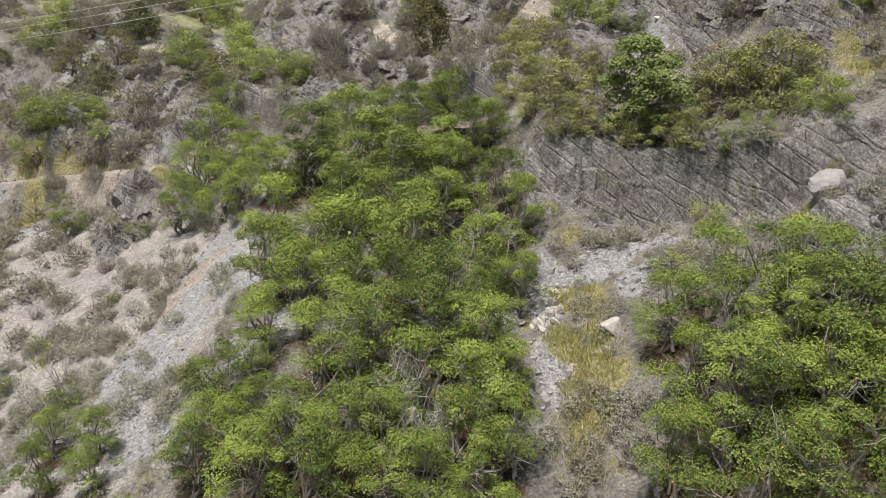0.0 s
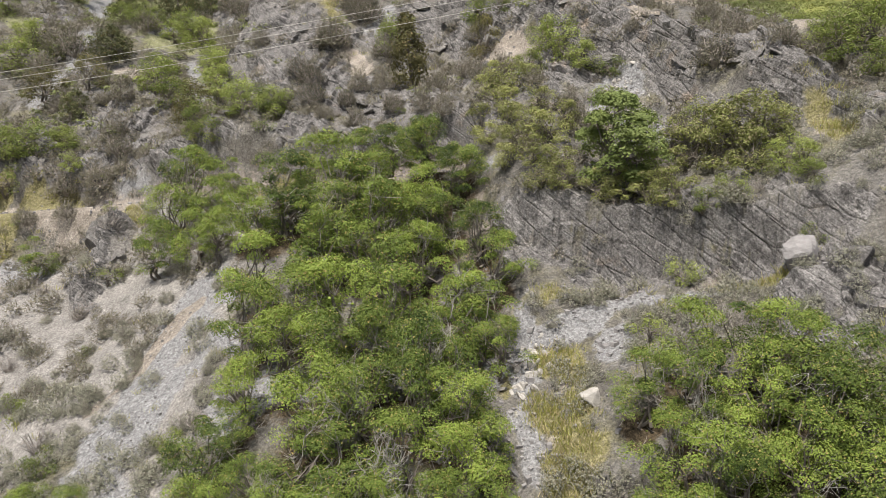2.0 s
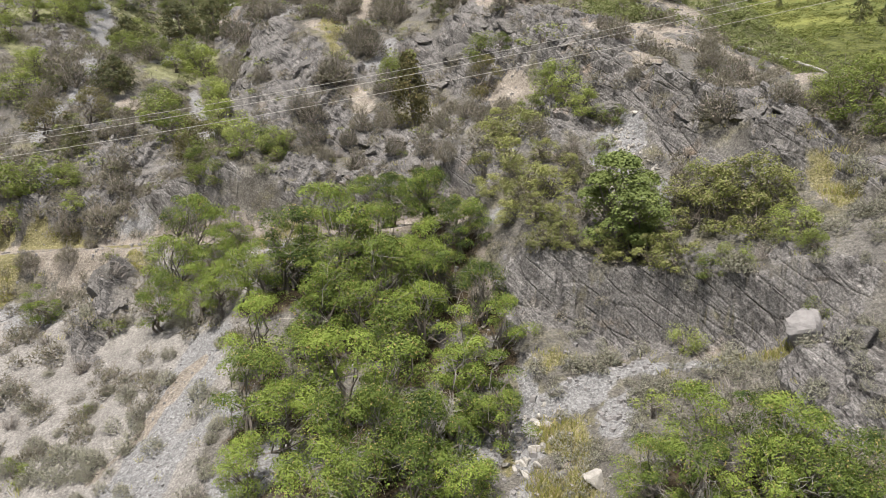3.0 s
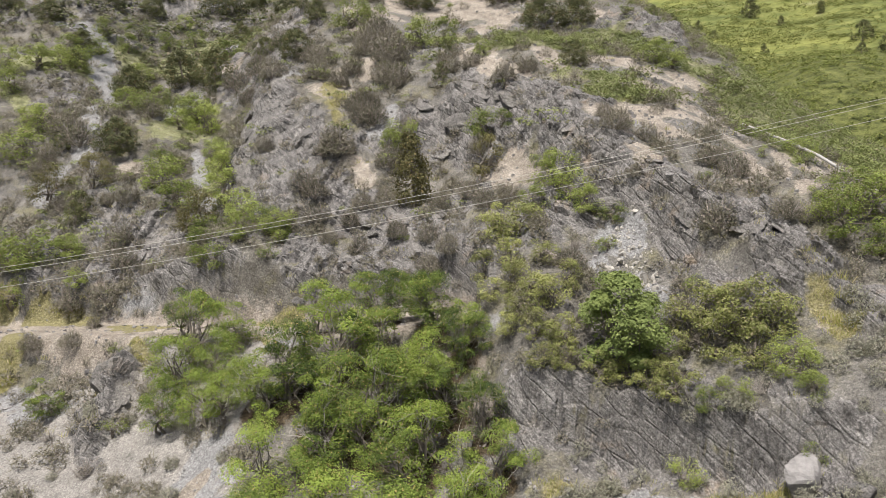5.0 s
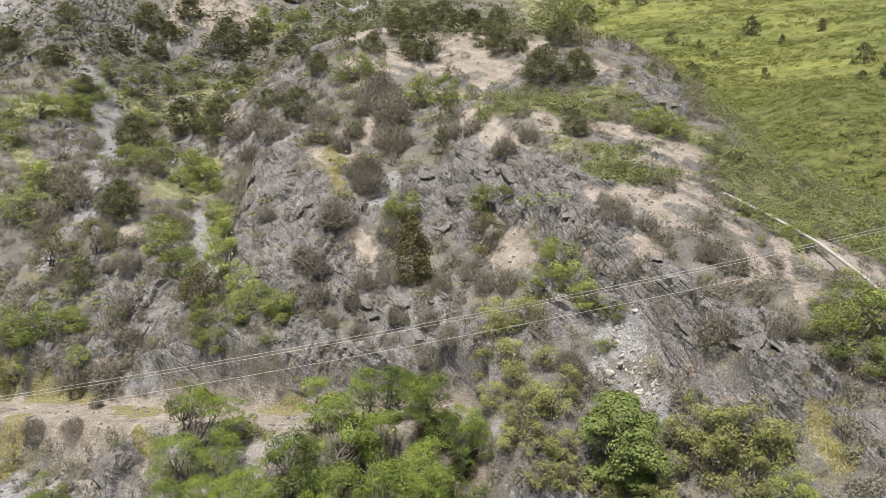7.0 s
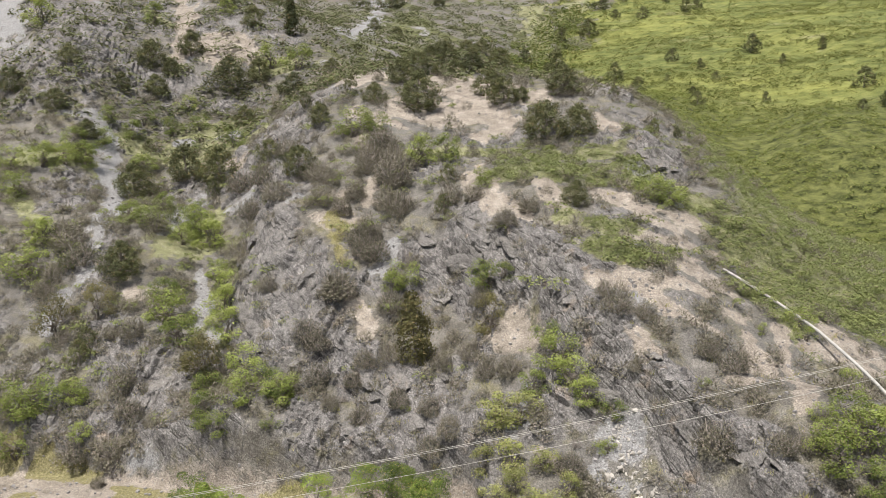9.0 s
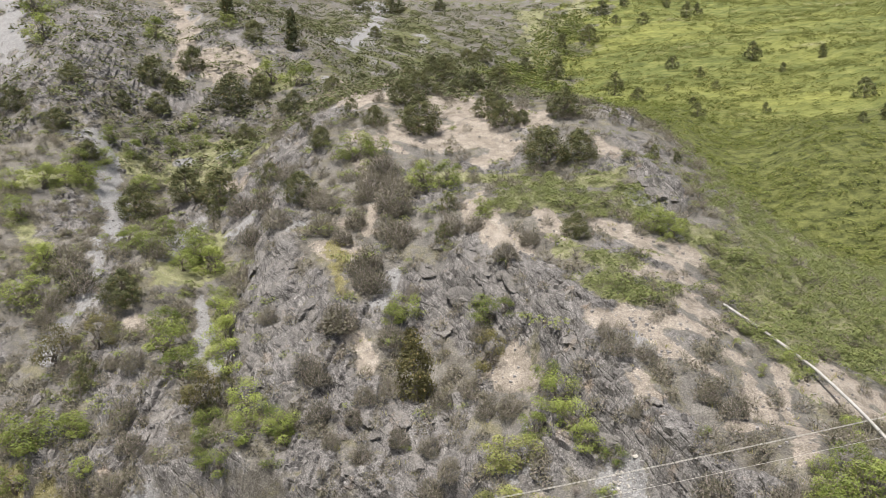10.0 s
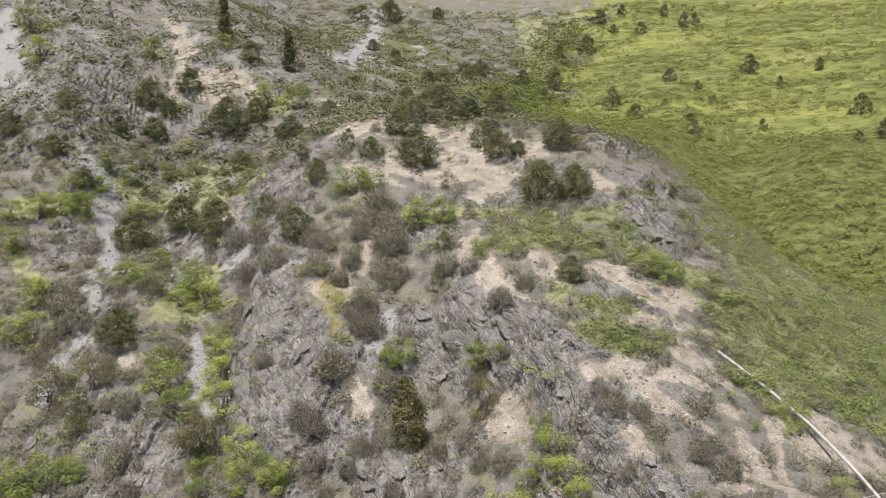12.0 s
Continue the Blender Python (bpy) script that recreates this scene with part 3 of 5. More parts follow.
SOIL_C = [
    (-14.8, 136.5, -5.5, 120.2, 2.1), (-11.1, 105.7, -4.5, 107.4, 2.0), (-3.2, 92.7, 4.0, 98.3, 1.7), (3.8, 94.6, 11.0, 92.4, 1.7),
    (-7.3, 92.7, -2.7, 89.6, 1.0), (4.6, 104.9, 8.2, 95.8, 1.4), (20.5, 91.4, 21.4, 87.8, 1.0), (-5.5, 78.0, -6.0, 74.6, 0.8),
    (-10.1, 72.8, -7.0, 71.8, 1.0), (4.9, 74.6, 5.9, 79.0, 0.8), (5.6, 71.3, 8.9, 65.3, 0.8), (17.1, 67.4, 23.5, 65.7, 0.8),
    (16.5, 60.4, 24.4, 63.2, 0.8), (12.6, 54.5, 20.5, 54.1, 0.9), (17.0, 51.2, 19.4, 49.7, 0.6), (19.1, 45.4, 21.5, 44.5, 0.6),
    (27.0, 51.1, 31.9, 50.3, 0.9), (-5.9, 63.6, -4.9, 61.8, 0.4), (5.3, 57.5, 7.7, 54.3, 0.8), (-8.3, 88.6, -6.3, 83.7, 0.8),
    (11.4, 70.4, 12.4, 67.4, 0.6), (7.1, 44.7, 7.9, 43.1, 0.4), (-5.7, 63.4, -5.0, 60.6, 0.3), (25.1, 52.3, 21.3, 41.1, 0.6),
    (-33.0, 57.9, -21.6, 52.3, 0.9), (-5.0, 49.8, -1.9, 48.6, 0.4),
]
SOIL_D = [
    (-48.5, 158.4, -44.1, 138.7, 2.0), (-37.1, 145.1, -32.6, 139.3, 2.7), (-60.3, 184.1, -49.4, 161.4, 2.0),
]
SOIL = SOIL + SOIL_B + SOIL_C + SOIL_D
GRASS = [
    (5.7, 26.5, 5.5, 24.5, 0.5), (4.8, 23.9, 4.2, 21.6, 0.7), (4.7, 33.0, 6.2, 32.9, 0.7), (12.4, 30.4, 14.2, 29.1, 0.5), (-20.8, 52.3, -19.4, 52.6, 0.6), (-29.7, 52.4, -30.1, 54.8, 0.9),
    (4.4, 26.8, 5.3, 24.6, 0.9), (3.4, 29.0, 3.2, 27.6, 0.4), (5.3, 29.4, 5.7, 28.0, 0.7), (-29.6, 58.7, -25.7, 57.1, 0.7), (-21.9, 54.0, -18.3, 53.0, 0.6), (-11.5, 51.4, -8.9, 50.5, 0.5),
    (-34.3, 60.2, -33.0, 60.3, 0.6), (-10.1, 75.7, -7.9, 71.2, 1.1),
]
GRASS_C = [
    (-8.6, 69.8, -7.8, 67.8, 0.8), (-23.2, 55.2, -18.6, 52.9, 0.4), (-31.2, 59.4, -28.4, 58.3, 0.6), (-12.8, 50.6, -9.9, 45.9, 0.4),
    (-19.6, 50.1, -18.1, 48.1, 0.4), (18.7, 34.7, 18.9, 33.1, 0.6),
]
GRASS = GRASS + GRASS_C
SCREE = [
    (-9.3, 33.2, -11.9, 31.4, 1.2), (-11.9, 31.4, -12.1, 27.4, 1.2), (-12.1, 27.4, -11.1, 23.9, 1.1), (4.7, 33.1, 3.8, 28.8, 0.7), (3.8, 28.8, 3.8, 23.8, 0.6), (-11.2, 38.4, -12.3, 33.7, 1.3),
    (-12.3, 33.7, -13.2, 28.9, 1.2), (4.5, 30.1, 3.8, 27.9, 0.7), (5.1, 31.2, 9.3, 31.9, 0.6), (9.3, 31.9, 12.4, 29.7, 0.6), (8.4, 30.5, 7.6, 28.4, 0.5), (11.7, 45.2, 12.4, 40.5, 1.0),
    (-9.3, 48.1, -7.2, 48.9, 1.0), (-28.4, 91.5, -28.8, 86.2, 1.1), (-46.3, 110.8, -38.1, 95.2, 1.4), (-38.1, 95.2, -35.4, 82.0, 1.2), (-22.5, 75.4, -21.1, 72.0, 0.8), (10.2, 43.1, 11.5, 42.0, 0.8),
]
SCREE_B = [
    (-55.5, 177.7, -49.0, 160.3, 2.2), (-44.6, 138.9, -45.9, 146.6, 1.6), (-35.2, 546.3, -38.7, 445.6, 7.0), (-37.0, 90.9, -37.3, 83.7, 1.0), (-27.0, 91.6, -27.8, 85.5, 1.0), (-85.0, 160.6, -76.4, 144.2, 2.1),
    (-22.9, 77.2, -21.5, 72.4, 0.8), (21.0, 76.3, 22.8, 69.2, 0.8), (-4.3, 66.9, -2.8, 69.3, 0.7),
]
SCREE_C = [
    (-44.2, 106.4, -40.6, 99.0, 1.2), (-28.3, 94.7, -28.2, 82.7, 1.0), (-35.4, 87.2, -34.5, 76.3, 0.8), (-93.4, 175.0, -74.3, 138.9, 2.8),
    (-22.9, 77.2, -21.2, 70.2, 0.4), (-36.5, 75.5, -36.0, 72.0, 0.8), (-19.9, 183.5, -25.7, 517.8, 4.1), (-9.5, 45.4, -8.1, 45.3, 0.6),
    (11.9, 44.8, 12.8, 38.8, 0.4),
]
SCREE = SCREE + SCREE_B + SCREE_C
GREEN = [
    (11.7, 76.4, 19.2, 76.1, 2.9), (14.4, 60.3, 16.2, 58.7, 1.9), (7.3, 85.4, 12.9, 80.4, 1.6), (28.2, 66.6, 32.3, 64.1, 2.7), (33.3, 78.8, 48.5, 83.0, 4.1), (23.7, 68.8, 26.0, 69.0, 1.2),
    (-41.2, 109.9, -29.9, 110.2, 3.0), (-34.8, 112.8, -27.9, 115.8, 3.6), (33.4, 58.8, 34.7, 55.6, 2.1), (25.5, 56.8, 26.6, 51.1, 1.0), (-27.4, 78.6, -25.8, 87.5, 2.3), (-20.1, 77.8, -19.6, 71.4, 2.1),
    (-25.0, 137.1, -28.6, 135.4, 2.5), (48.6, 300.4, 65.3, 425.6, 7.4), (65.3, 425.6, 78.9, 557.5, 10.1), (88.4, 463.1, 121.9, 593.3, 8.4),
]
GREEN_B = [
    (6.7, 84.8, 20.0, 79.2, 1.9), (6.3, 72.6, 19.4, 72.3, 1.6), (12.0, 65.1, 19.7, 59.4, 1.3), (17.4, 73.3, 20.0, 70.6, 1.1),
    (-33.6, 84.1, -21.3, 82.1, 1.6), (-52.0, 98.2, -44.1, 103.3, 2.4), (-44.0, 110.8, -24.2, 106.2, 2.1), (-49.2, 91.5, -40.7, 83.3, 1.3),
    (-1.6, 83.1, 4.1, 85.3, 1.4), (-27.2, 137.9, -20.0, 137.6, 1.9), (-9.7, 89.6, -5.7, 89.8, 1.1), (-56.9, 159.6, -49.8, 151.9, 2.0),
    (22.2, 72.6, 23.3, 69.3, 1.0),
]
GREEN = GREEN + GREEN_B


def lattice(ix, iy, iz, seed):
    h = (ix.astype(np.int64) * 374761393 + iy.astype(np.int64) * 668265263 + iz.astype(np.int64) * 1440662683 + seed * 974634777) & 0xFFFFFFFF
    h = ((h ^ (h >> 13)) * 1274126177) & 0xFFFFFFFF
    h = ((h ^ (h >> 16)) * 2246822519) & 0xFFFFFFFF
    return ((h ^ (h >> 15)) & 0xFFFF) / 65535.0


def noise3(p, seed=0):
    """Smooth noise from 0 to 1 at rows of x, y, z."""
    i = np.floor(p)
    f = p - i
    f = f * f * f * (f * (f * 6 - 15) + 10)
    ix, iy, iz = i[..., 0], i[..., 1], i[..., 2]
    out = 0.0
    for a in (0, 1):
        for b in (0, 1):
            for c in (0, 1):
                w = (f[..., 0] if a else 1 - f[..., 0]) * (f[..., 1] if b else 1 - f[..., 1]) * (f[..., 2] if c else 1 - f[..., 2])
                out = out + w * lattice(ix + a, iy + b, iz + c, seed)
    return out


def fbm(p, octaves=4, gain=0.5, seed=0, ridged=False):
    total, weight, amp = 0.0, 0.0, 1.0
    for k in range(octaves):
        n = noise3(p * 2.03**k + 17.3 * k, seed + k)
        total = total + amp * (1 - np.abs(2 * n - 1) if ridged else n)
        weight += amp
        amp *= gain
    return total / weight


def hermite(knots, values, at):
    """Values through knots, smoothly, along the first axis of values."""
    knots, at = np.asarray(knots, float), np.clip(at, knots[0], knots[-1])
    values = np.asarray(values, float)
    d = np.diff(values, axis=0) / np.diff(knots).reshape((-1,) + (1,) * (values.ndim - 1))
    slope = np.concatenate([d[:1], (d[:-1] + d[1:]) / 2, d[-1:]])
    k = np.clip(np.searchsorted(knots, at) - 1, 0, len(knots) - 2)
    return knots, values, slope, k, (at - knots[k]) / (knots[k + 1] - knots[k])


def blend(knots, a, b, sa, sb, k, s):
    h = knots[k + 1] - knots[k]
    return (2 * s**3 - 3 * s**2 + 1) * a + (s**3 - 2 * s**2 + s) * h * sa + (-2 * s**3 + 3 * s**2) * b + (s**3 - s**2) * h * sb


BEARINGS = np.array([s[0] for s in SECTIONS])
TABLE = np.array([s[1] for s in SECTIONS])


def land(x, y):
    """The smooth height of the land at x, y."""
    bearing = x / np.maximum(y + 25, 1.0)
    kn, val, slope, k, s = hermite(DEPTHS, TABLE.T, y)
    beyond = np.maximum(np.abs(bearing) - 0.95, 0)
    j = np.clip(np.searchsorted(BEARINGS, bearing) - 1, 0, len(BEARINGS) - 2)
    around = []
    for o in (-1, 0, 1, 2):
        c = np.clip(j + o, 0, len(BEARINGS) - 1)
        around.append(blend(kn, val[k, c], val[k + 1, c], slope[k, c], slope[k + 1, c], k, s))
    b = BEARINGS
    lo, hi = np.clip(j - 1, 0, None), np.clip(j + 2, None, len(b) - 1)
    mid = (around[2] - around[1]) / (b[j + 1] - b[j])
    left = np.where(j > 0, (around[1] - around[0]) / np.where(j > 0, b[j] - b[lo], 1), mid)
    right = np.where(j < len(b) - 2, (around[3] - around[2]) / np.where(j < len(b) - 2, b[hi] - b[j + 1], 1), mid)
    t = np.clip((bearing - b[j]) / (b[j + 1] - b[j]), 0, 1)
    z = blend(b, around[1], around[2], (left + mid) / 2, (mid + right) / 2, j, t)
    return z - beyond * 6


def capsule(x, y, x0, y0, x1, y1):
    dx, dy = x1 - x0, y1 - y0
    s = np.clip(((x - x0) * dx + (y - y0) * dy) / max(dx * dx + dy * dy, 1e-6), 0, 1)
    return np.hypot(x - x0 - s * dx, (y - y0 - s * dy)), s


def zone(x, y, rows, soft=1.0, wobble=None):
    """1 inside the stretches given, 0 well outside."""
    best = np.zeros_like(x)
    for x0, y0, x1, y1, r in rows:
        near = (x > min(x0, x1) - 2.5 * r) & (x < max(x0, x1) + 2.5 * r) & (y > min(y0, y1) - 3 * r) & (y < max(y0, y1) + 3 * r)
        if near.any():
            d, _ = capsule(x[near], y[near], x0, y0, x1, y1)
            if wobble is not None:
                d = d + (wobble[near] - 0.5) * 4.0 * r
            best[near] = np.maximum(best[near], np.clip((1.35 * r - d) / (0.7 * r * soft), 0, 1))
    return best


def with_road(x, y, z):
    """The land with the road's bench cut into it, and how much of a place is road."""
    on = np.zeros_like(x)
    level = np.zeros_like(x)
    for (x0, y0, z0), (x1, y1, z1) in zip(ROAD, ROAD[1:]):
        d, s = capsule(x, y, x0, y0, x1, y1)
        w = np.clip((3.4 - d) / 1.4, 0, 1)
        better = w > on
        level = np.where(better, z0 + s * (z1 - z0), level)
        on = np.maximum(on, w)
    on = on * on * (3 - 2 * on)
    return z * (1 - on) + level * on, on


def ribs(x, y):
    """The upstanding ribs of hard rock."""
    z = np.zeros_like(x)
    for x0, y0, x1, y1, r, h in RIBS:
        d, _ = capsule(x, y, x0, y0, x1, y1)
        z = np.maximum(z, h * np.clip(1 - d / r, 0, 1) ** 0.7)
    return z


CLIFF_X, CLIFF_Y, CLIFF_RISE = (2.5, 4.5, 7.4, 9.7, 11.2, 13.7, 15.6, 17.5), (37.0, 36.3, 35.2, 34.5, 33.3, 30.8, 29.6, 28.4), (0.0, 2.2, 3.0, 3.3, 3.2, 2.8, 2.2, 0.0)


def cliff(x, y):
    """The low cliff under the bench: the slope gathered into one steep step."""
    d = y - np.interp(x, CLIFF_X, CLIFF_Y) + 0.9 * (fbm(np.stack([x / 1.6, y / 6.0, 0 * x], -1), 3, 0.5, 131) - 0.5)
    step = np.clip(d / 0.9 + 0.2, 0, 1)
    return np.interp(x, CLIFF_X, CLIFF_RISE) * (step * step * (3 - 2 * step) - np.clip((d + 3) / 7.5, 0, 1))


def ground(x, y):
    """Places on the ground for x, y, and its kinds of surface."""
    z = land(x, y) + cliff(x, y)
    z = z + ribs(x, y)
    z, road = with_road(x, y, z)
    e = 0.8
    gx, gy = (land(x + e, y) - land(x - e, y)) / (2 * e), (land(x, y + e) - land(x, y - e)) / (2 * e)
    steep = np.hypot(gx, gy)
    p = np.stack([x, y, z], -1)
    n = np.stack([-gx, -gy, np.ones_like(x)], -1)
    n /= np.linalg.norm(n, axis=-1, keepdims=True)
    wob = fbm(p / 3.0, 5, 0.65, 5)
    patch = fbm(p / 9.0, 4, 0.55, 11)
    near = np.clip((165 - y) / 40, 0, 1)
    bearing = x / np.maximum(y + 25, 1)
    crest = np.clip((bearing - 0.27) / 0.06, 0, 1) * np.clip((y - 52) / 10, 0, 1)
    valley = np.clip((y - 125) / 25, 0, 1) * np.clip((bearing - 0.11 - 0.08 * np.clip((y - 200) / 300, 0, 1) + 0.25 * (fbm(p / 25.0, 4, 0.6, 77) - 0.5)) / 0.03, 0, 1)
    meadow = np.maximum(np.clip(crest * 0.9, 0, 1) * np.clip((y - 108) / 10, 0, 1), valley)
    kinds = {
        "rock": np.maximum(zone(x, y, ROCK, 1.0, wob), np.clip((patch - 0.47 + 0.25 * (steep - 0.75)) * 8, 0, 1) * (1 - meadow) * np.clip((y - 36) / 8, 0, 1) * np.clip((0.28 - bearing) / 0.06, 0, 1) * np.clip((y - 46) / 5 + np.clip((x + 6) / 4, 0, 1), 0, 1)),
        "soil": zone(x, y, SOIL, 1.0, wob),
        "scree": np.maximum(zone(x, y, SCREE, 1.2, wob), np.clip((fbm(p / 7.0, 3, 0.5, 23) - 0.7) * 9, 0, 1) * (1 - meadow)),
        "grass": zone(x, y, GRASS, 1.4, wob),
        "green": np.maximum(zone(x, y, GREEN, 1.4, wob), crest * 0.8 * (1 - meadow)),
        "meadow": meadow,
    }
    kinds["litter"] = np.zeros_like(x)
    kinds["gravel"] = np.clip((-8.0 - x) / 3, 0, 1) * np.clip((53 - y) / 5, 0, 1) * np.clip((patch - 0.2) * 5, 0, 1)
    stripes = fbm(np.stack([(x + 0.5 * y) / 9, y / 40, 0 * x], -1), 4, 0.6, 141)
    kinds["thicket"] = np.maximum(meadow * np.clip((225 + 40 * (patch - 0.5) - y) / 45, 0, 1), np.clip((y - 118) / 25, 0, 1) * (1 - meadow) * np.clip((bearing + 0.16) / 0.05, 0, 1) * np.clip((stripes - 0.45) * 6, 0, 0.6))
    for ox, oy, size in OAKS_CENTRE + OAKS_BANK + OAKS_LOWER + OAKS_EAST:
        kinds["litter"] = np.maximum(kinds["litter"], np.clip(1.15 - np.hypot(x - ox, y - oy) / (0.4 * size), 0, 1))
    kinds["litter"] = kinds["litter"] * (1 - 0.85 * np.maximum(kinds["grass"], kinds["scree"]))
    kinds["rock"] = np.maximum(kinds["rock"], np.clip((y - 108) / 15, 0, 1) * np.clip((-0.12 - bearing) / 0.05, 0, 1) * np.clip((patch - 0.42) * 8, 0, 1))
    kinds["rock"] = kinds["rock"] * (1 - road) * (1 - 0.75 * np.clip(kinds["green"], 0, 1)) * (1 - 0.8 * kinds["soil"]) * (1 - 0.85 * kinds["scree"]) * (1 - kinds["grass"])
    kinds["soil"] = np.maximum(kinds["soil"], road * 0.75)
    rock = kinds["rock"] * near
    # Tilted beds of rock, broken along joints.
    east = np.clip((x + 12) / 8, 0, 1)[..., None]
    dip = np.array([-0.45, -0.2, 0.87]) * (1 - east) + np.array([0.52, -0.22, 0.82]) * east
    warp = fbm(p / 5.0, 3, 0.5, 31) * 3.0
    s = (p * dip).sum(-1) + warp
    bed = np.floor(s / 0.85)
    thick = lattice(bed, np.floor(0 * bed), np.floor((p[..., 0] + p[..., 1] * 0.3 + 2 * warp) / 1.9), 7)
    inside = s / 0.85 - bed
    ledge = thick * np.clip(np.minimum(inside, 1 - inside) * 16, 0, 1)
    fine_bed = s / 0.23
    fine_ledge = lattice(np.floor(fine_bed), 0 * bed, np.floor((p[..., 0] - p[..., 1] * 0.4) / 0.9), 9) * np.clip(np.minimum(fine_bed % 1, 1 - fine_bed % 1) * 6, 0, 1)
    crag = fbm(p / 4.2, 4, 0.42, 41, True)
    on_cliff = np.clip(1.4 - np.abs(y - np.interp(x, CLIFF_X, CLIFF_Y)) / 1.6, 0, 1) * (np.interp(x, CLIFF_X, CLIFF_RISE) > 0.4)
    push = rock * (1 - 0.6 * on_cliff) * (0.1 + 1.3 * (crag - 0.58) + 0.6 * (ledge - 0.4) + 0.24 * (fine_ledge - 0.4))
    far = np.clip((y - 120) / 120, 0, 1)
    rough = 0.7 * (fbm(p / 3.0, 4, 0.55, 51) - 0.5) + 0.16 * (fbm(p / 0.45, 3, 0.6, 61) - 0.5) + far * 6.0 * (fbm(p / 30.0, 4, 0.5, 71) - 0.5)
    push = push + rough * (1 - 0.8 * road)
    return p + n * push[..., None], kinds


def grid_mesh(name, points, material, layers=None):
    rows, cols = points.shape[:2]
    i = np.arange(rows * cols).reshape(rows, cols)
    quads = np.stack([i[:-1, :-1], i[:-1, 1:], i[1:, 1:], i[1:, :-1]], -1).reshape(-1, 4)
    me = quad_mesh(name, points.reshape(-1, 3), quads, material, True)
    if layers:
        me.polygons.foreach_set("use_smooth", layers["rock"][:-1, :-1].ravel() < 0.4)
    for key, values in (layers or {}).items():
        me.attributes.new(key, "FLOAT", "POINT").data.foreach_set("value", values.ravel().astype(np.float32))
    return me


def quad_mesh(name, verts, quads, material, smooth=False):
    me = bpy.data.meshes.new(name)
    me.vertices.add(len(verts))
    me.vertices.foreach_set("co", np.asarray(verts, np.float32).ravel())
    me.loops.add(4 * len(quads))
    me.loops.foreach_set("vertex_index", np.asarray(quads, np.int32).ravel())
    me.polygons.add(len(quads))
    me.polygons.foreach_set("loop_start", np.arange(0, 4 * len(quads), 4, dtype=np.int32))
    me.polygons.foreach_set("use_smooth", np.full(len(quads), smooth))
    me.update(calc_edges=True)
    me.materials.append(material)
    return me


columns = np.concatenate([np.linspace(-2.4, -0.7, 34), np.linspace(-0.67, 0.67, 520), np.linspace(0.7, 2.4, 34)])
depths = np.concatenate([np.arange(-18, 16, 2.0), np.arange(16, 60, 0.18), np.arange(60, 126, 0.33), 126 * 1.016 ** np.arange(0, 132)])
gu, gy = np.meshgrid(columns, depths)
spots, surface = ground(gu * (gy + 25), gy)
hillside = tagged(new("ground", grid_mesh("ground", spots, HILLSIDE, surface)), "steep rocky valley side with gravel, soil and thin grass", "hillside", kind="structure")

valley = np.stack(np.meshgrid(np.linspace(-1500, 1500, 60), np.linspace(-1500, 1500, 60)), -1)
flat = np.dstack([valley, -9 + 4 * fbm(np.dstack([valley / 60, np.zeros(valley.shape[:2])]), 3)])
zeros = np.zeros(flat.shape[:2])
tagged(new("valley_floor", grid_mesh("valley_floor", flat, HILLSIDE, {"rock": zeros, "soil": zeros, "scree": zeros, "grass": zeros, "green": zeros + 0.6, "meadow": zeros, "litter": zeros, "thicket": zeros, "gravel": zeros})), "grassy valley floor below the slope", "ground", kind="structure")

bpy.context.view_layer.update()


def height(x, y):
    """The ground's height under x, y."""
    hit, place, _, _ = hillside.ray_cast((x, y, 600), (0, 0, -1))
    return place.z if hit else float(land(np.array([x]), np.array([y]))[0])


def surface_at(x, y):
    """The kinds of surface at rows of x, y."""
    return ground(np.asarray(x, float), np.asarray(y, float))[1]


# ---- plants and stones ----
dice = np.random.default_rng(4)


def part(name, me, parent, label="", kind=""):
    ob = new(name, me)
    ob.parent = parent
    return tagged(ob, label, kind=kind)


def leaves(centres, normals, size, aspect, rng, stray=0.55):
    """Folded four-cornered leaves at the centres, facing about along the normals."""
    n = len(centres)
    nrm = normals + rng.normal(0, stray, (n, 3))
    nrm /= np.linalg.norm(nrm, axis=1, keepdims=True)
    side = np.cross(nrm, rng.normal(0, 1, (n, 3)))
    side /= np.linalg.norm(side, axis=1, keepdims=True) + 1e-9
    other = np.cross(nrm, side)
    s = (size * rng.uniform(0.6, 1.3, n))[:, None]
    a, b = side * s * 0.5, other * s * 0.5 * aspect
    lift = nrm * s * 0.12
    v = np.stack([centres - a, centres - b + lift, centres + a, centres + b + lift], 1).reshape(-1, 3)
    return v, np.arange(4 * n).reshape(n, 4)


def blades(starts, ways, long, wide, rng):
    """Narrow tapering blades from the starts along the ways."""
    n = len(starts)
    ways = ways / (np.linalg.norm(ways, axis=1, keepdims=True) + 1e-9)
    side = np.cross(ways, rng.normal(0, 1, (n, 3)))
    side /= np.linalg.norm(side, axis=1, keepdims=True) + 1e-9
    ends = starts + ways * (long * rng.uniform(0.6, 1.3, n))[:, None]
    v = np.stack([starts - side * wide * 0.5, starts + side * wide * 0.5, ends + side * wide * 0.2, ends - side * wide * 0.2], 1).reshape(-1, 3)
    return v, np.arange(4 * n).reshape(n, 4)


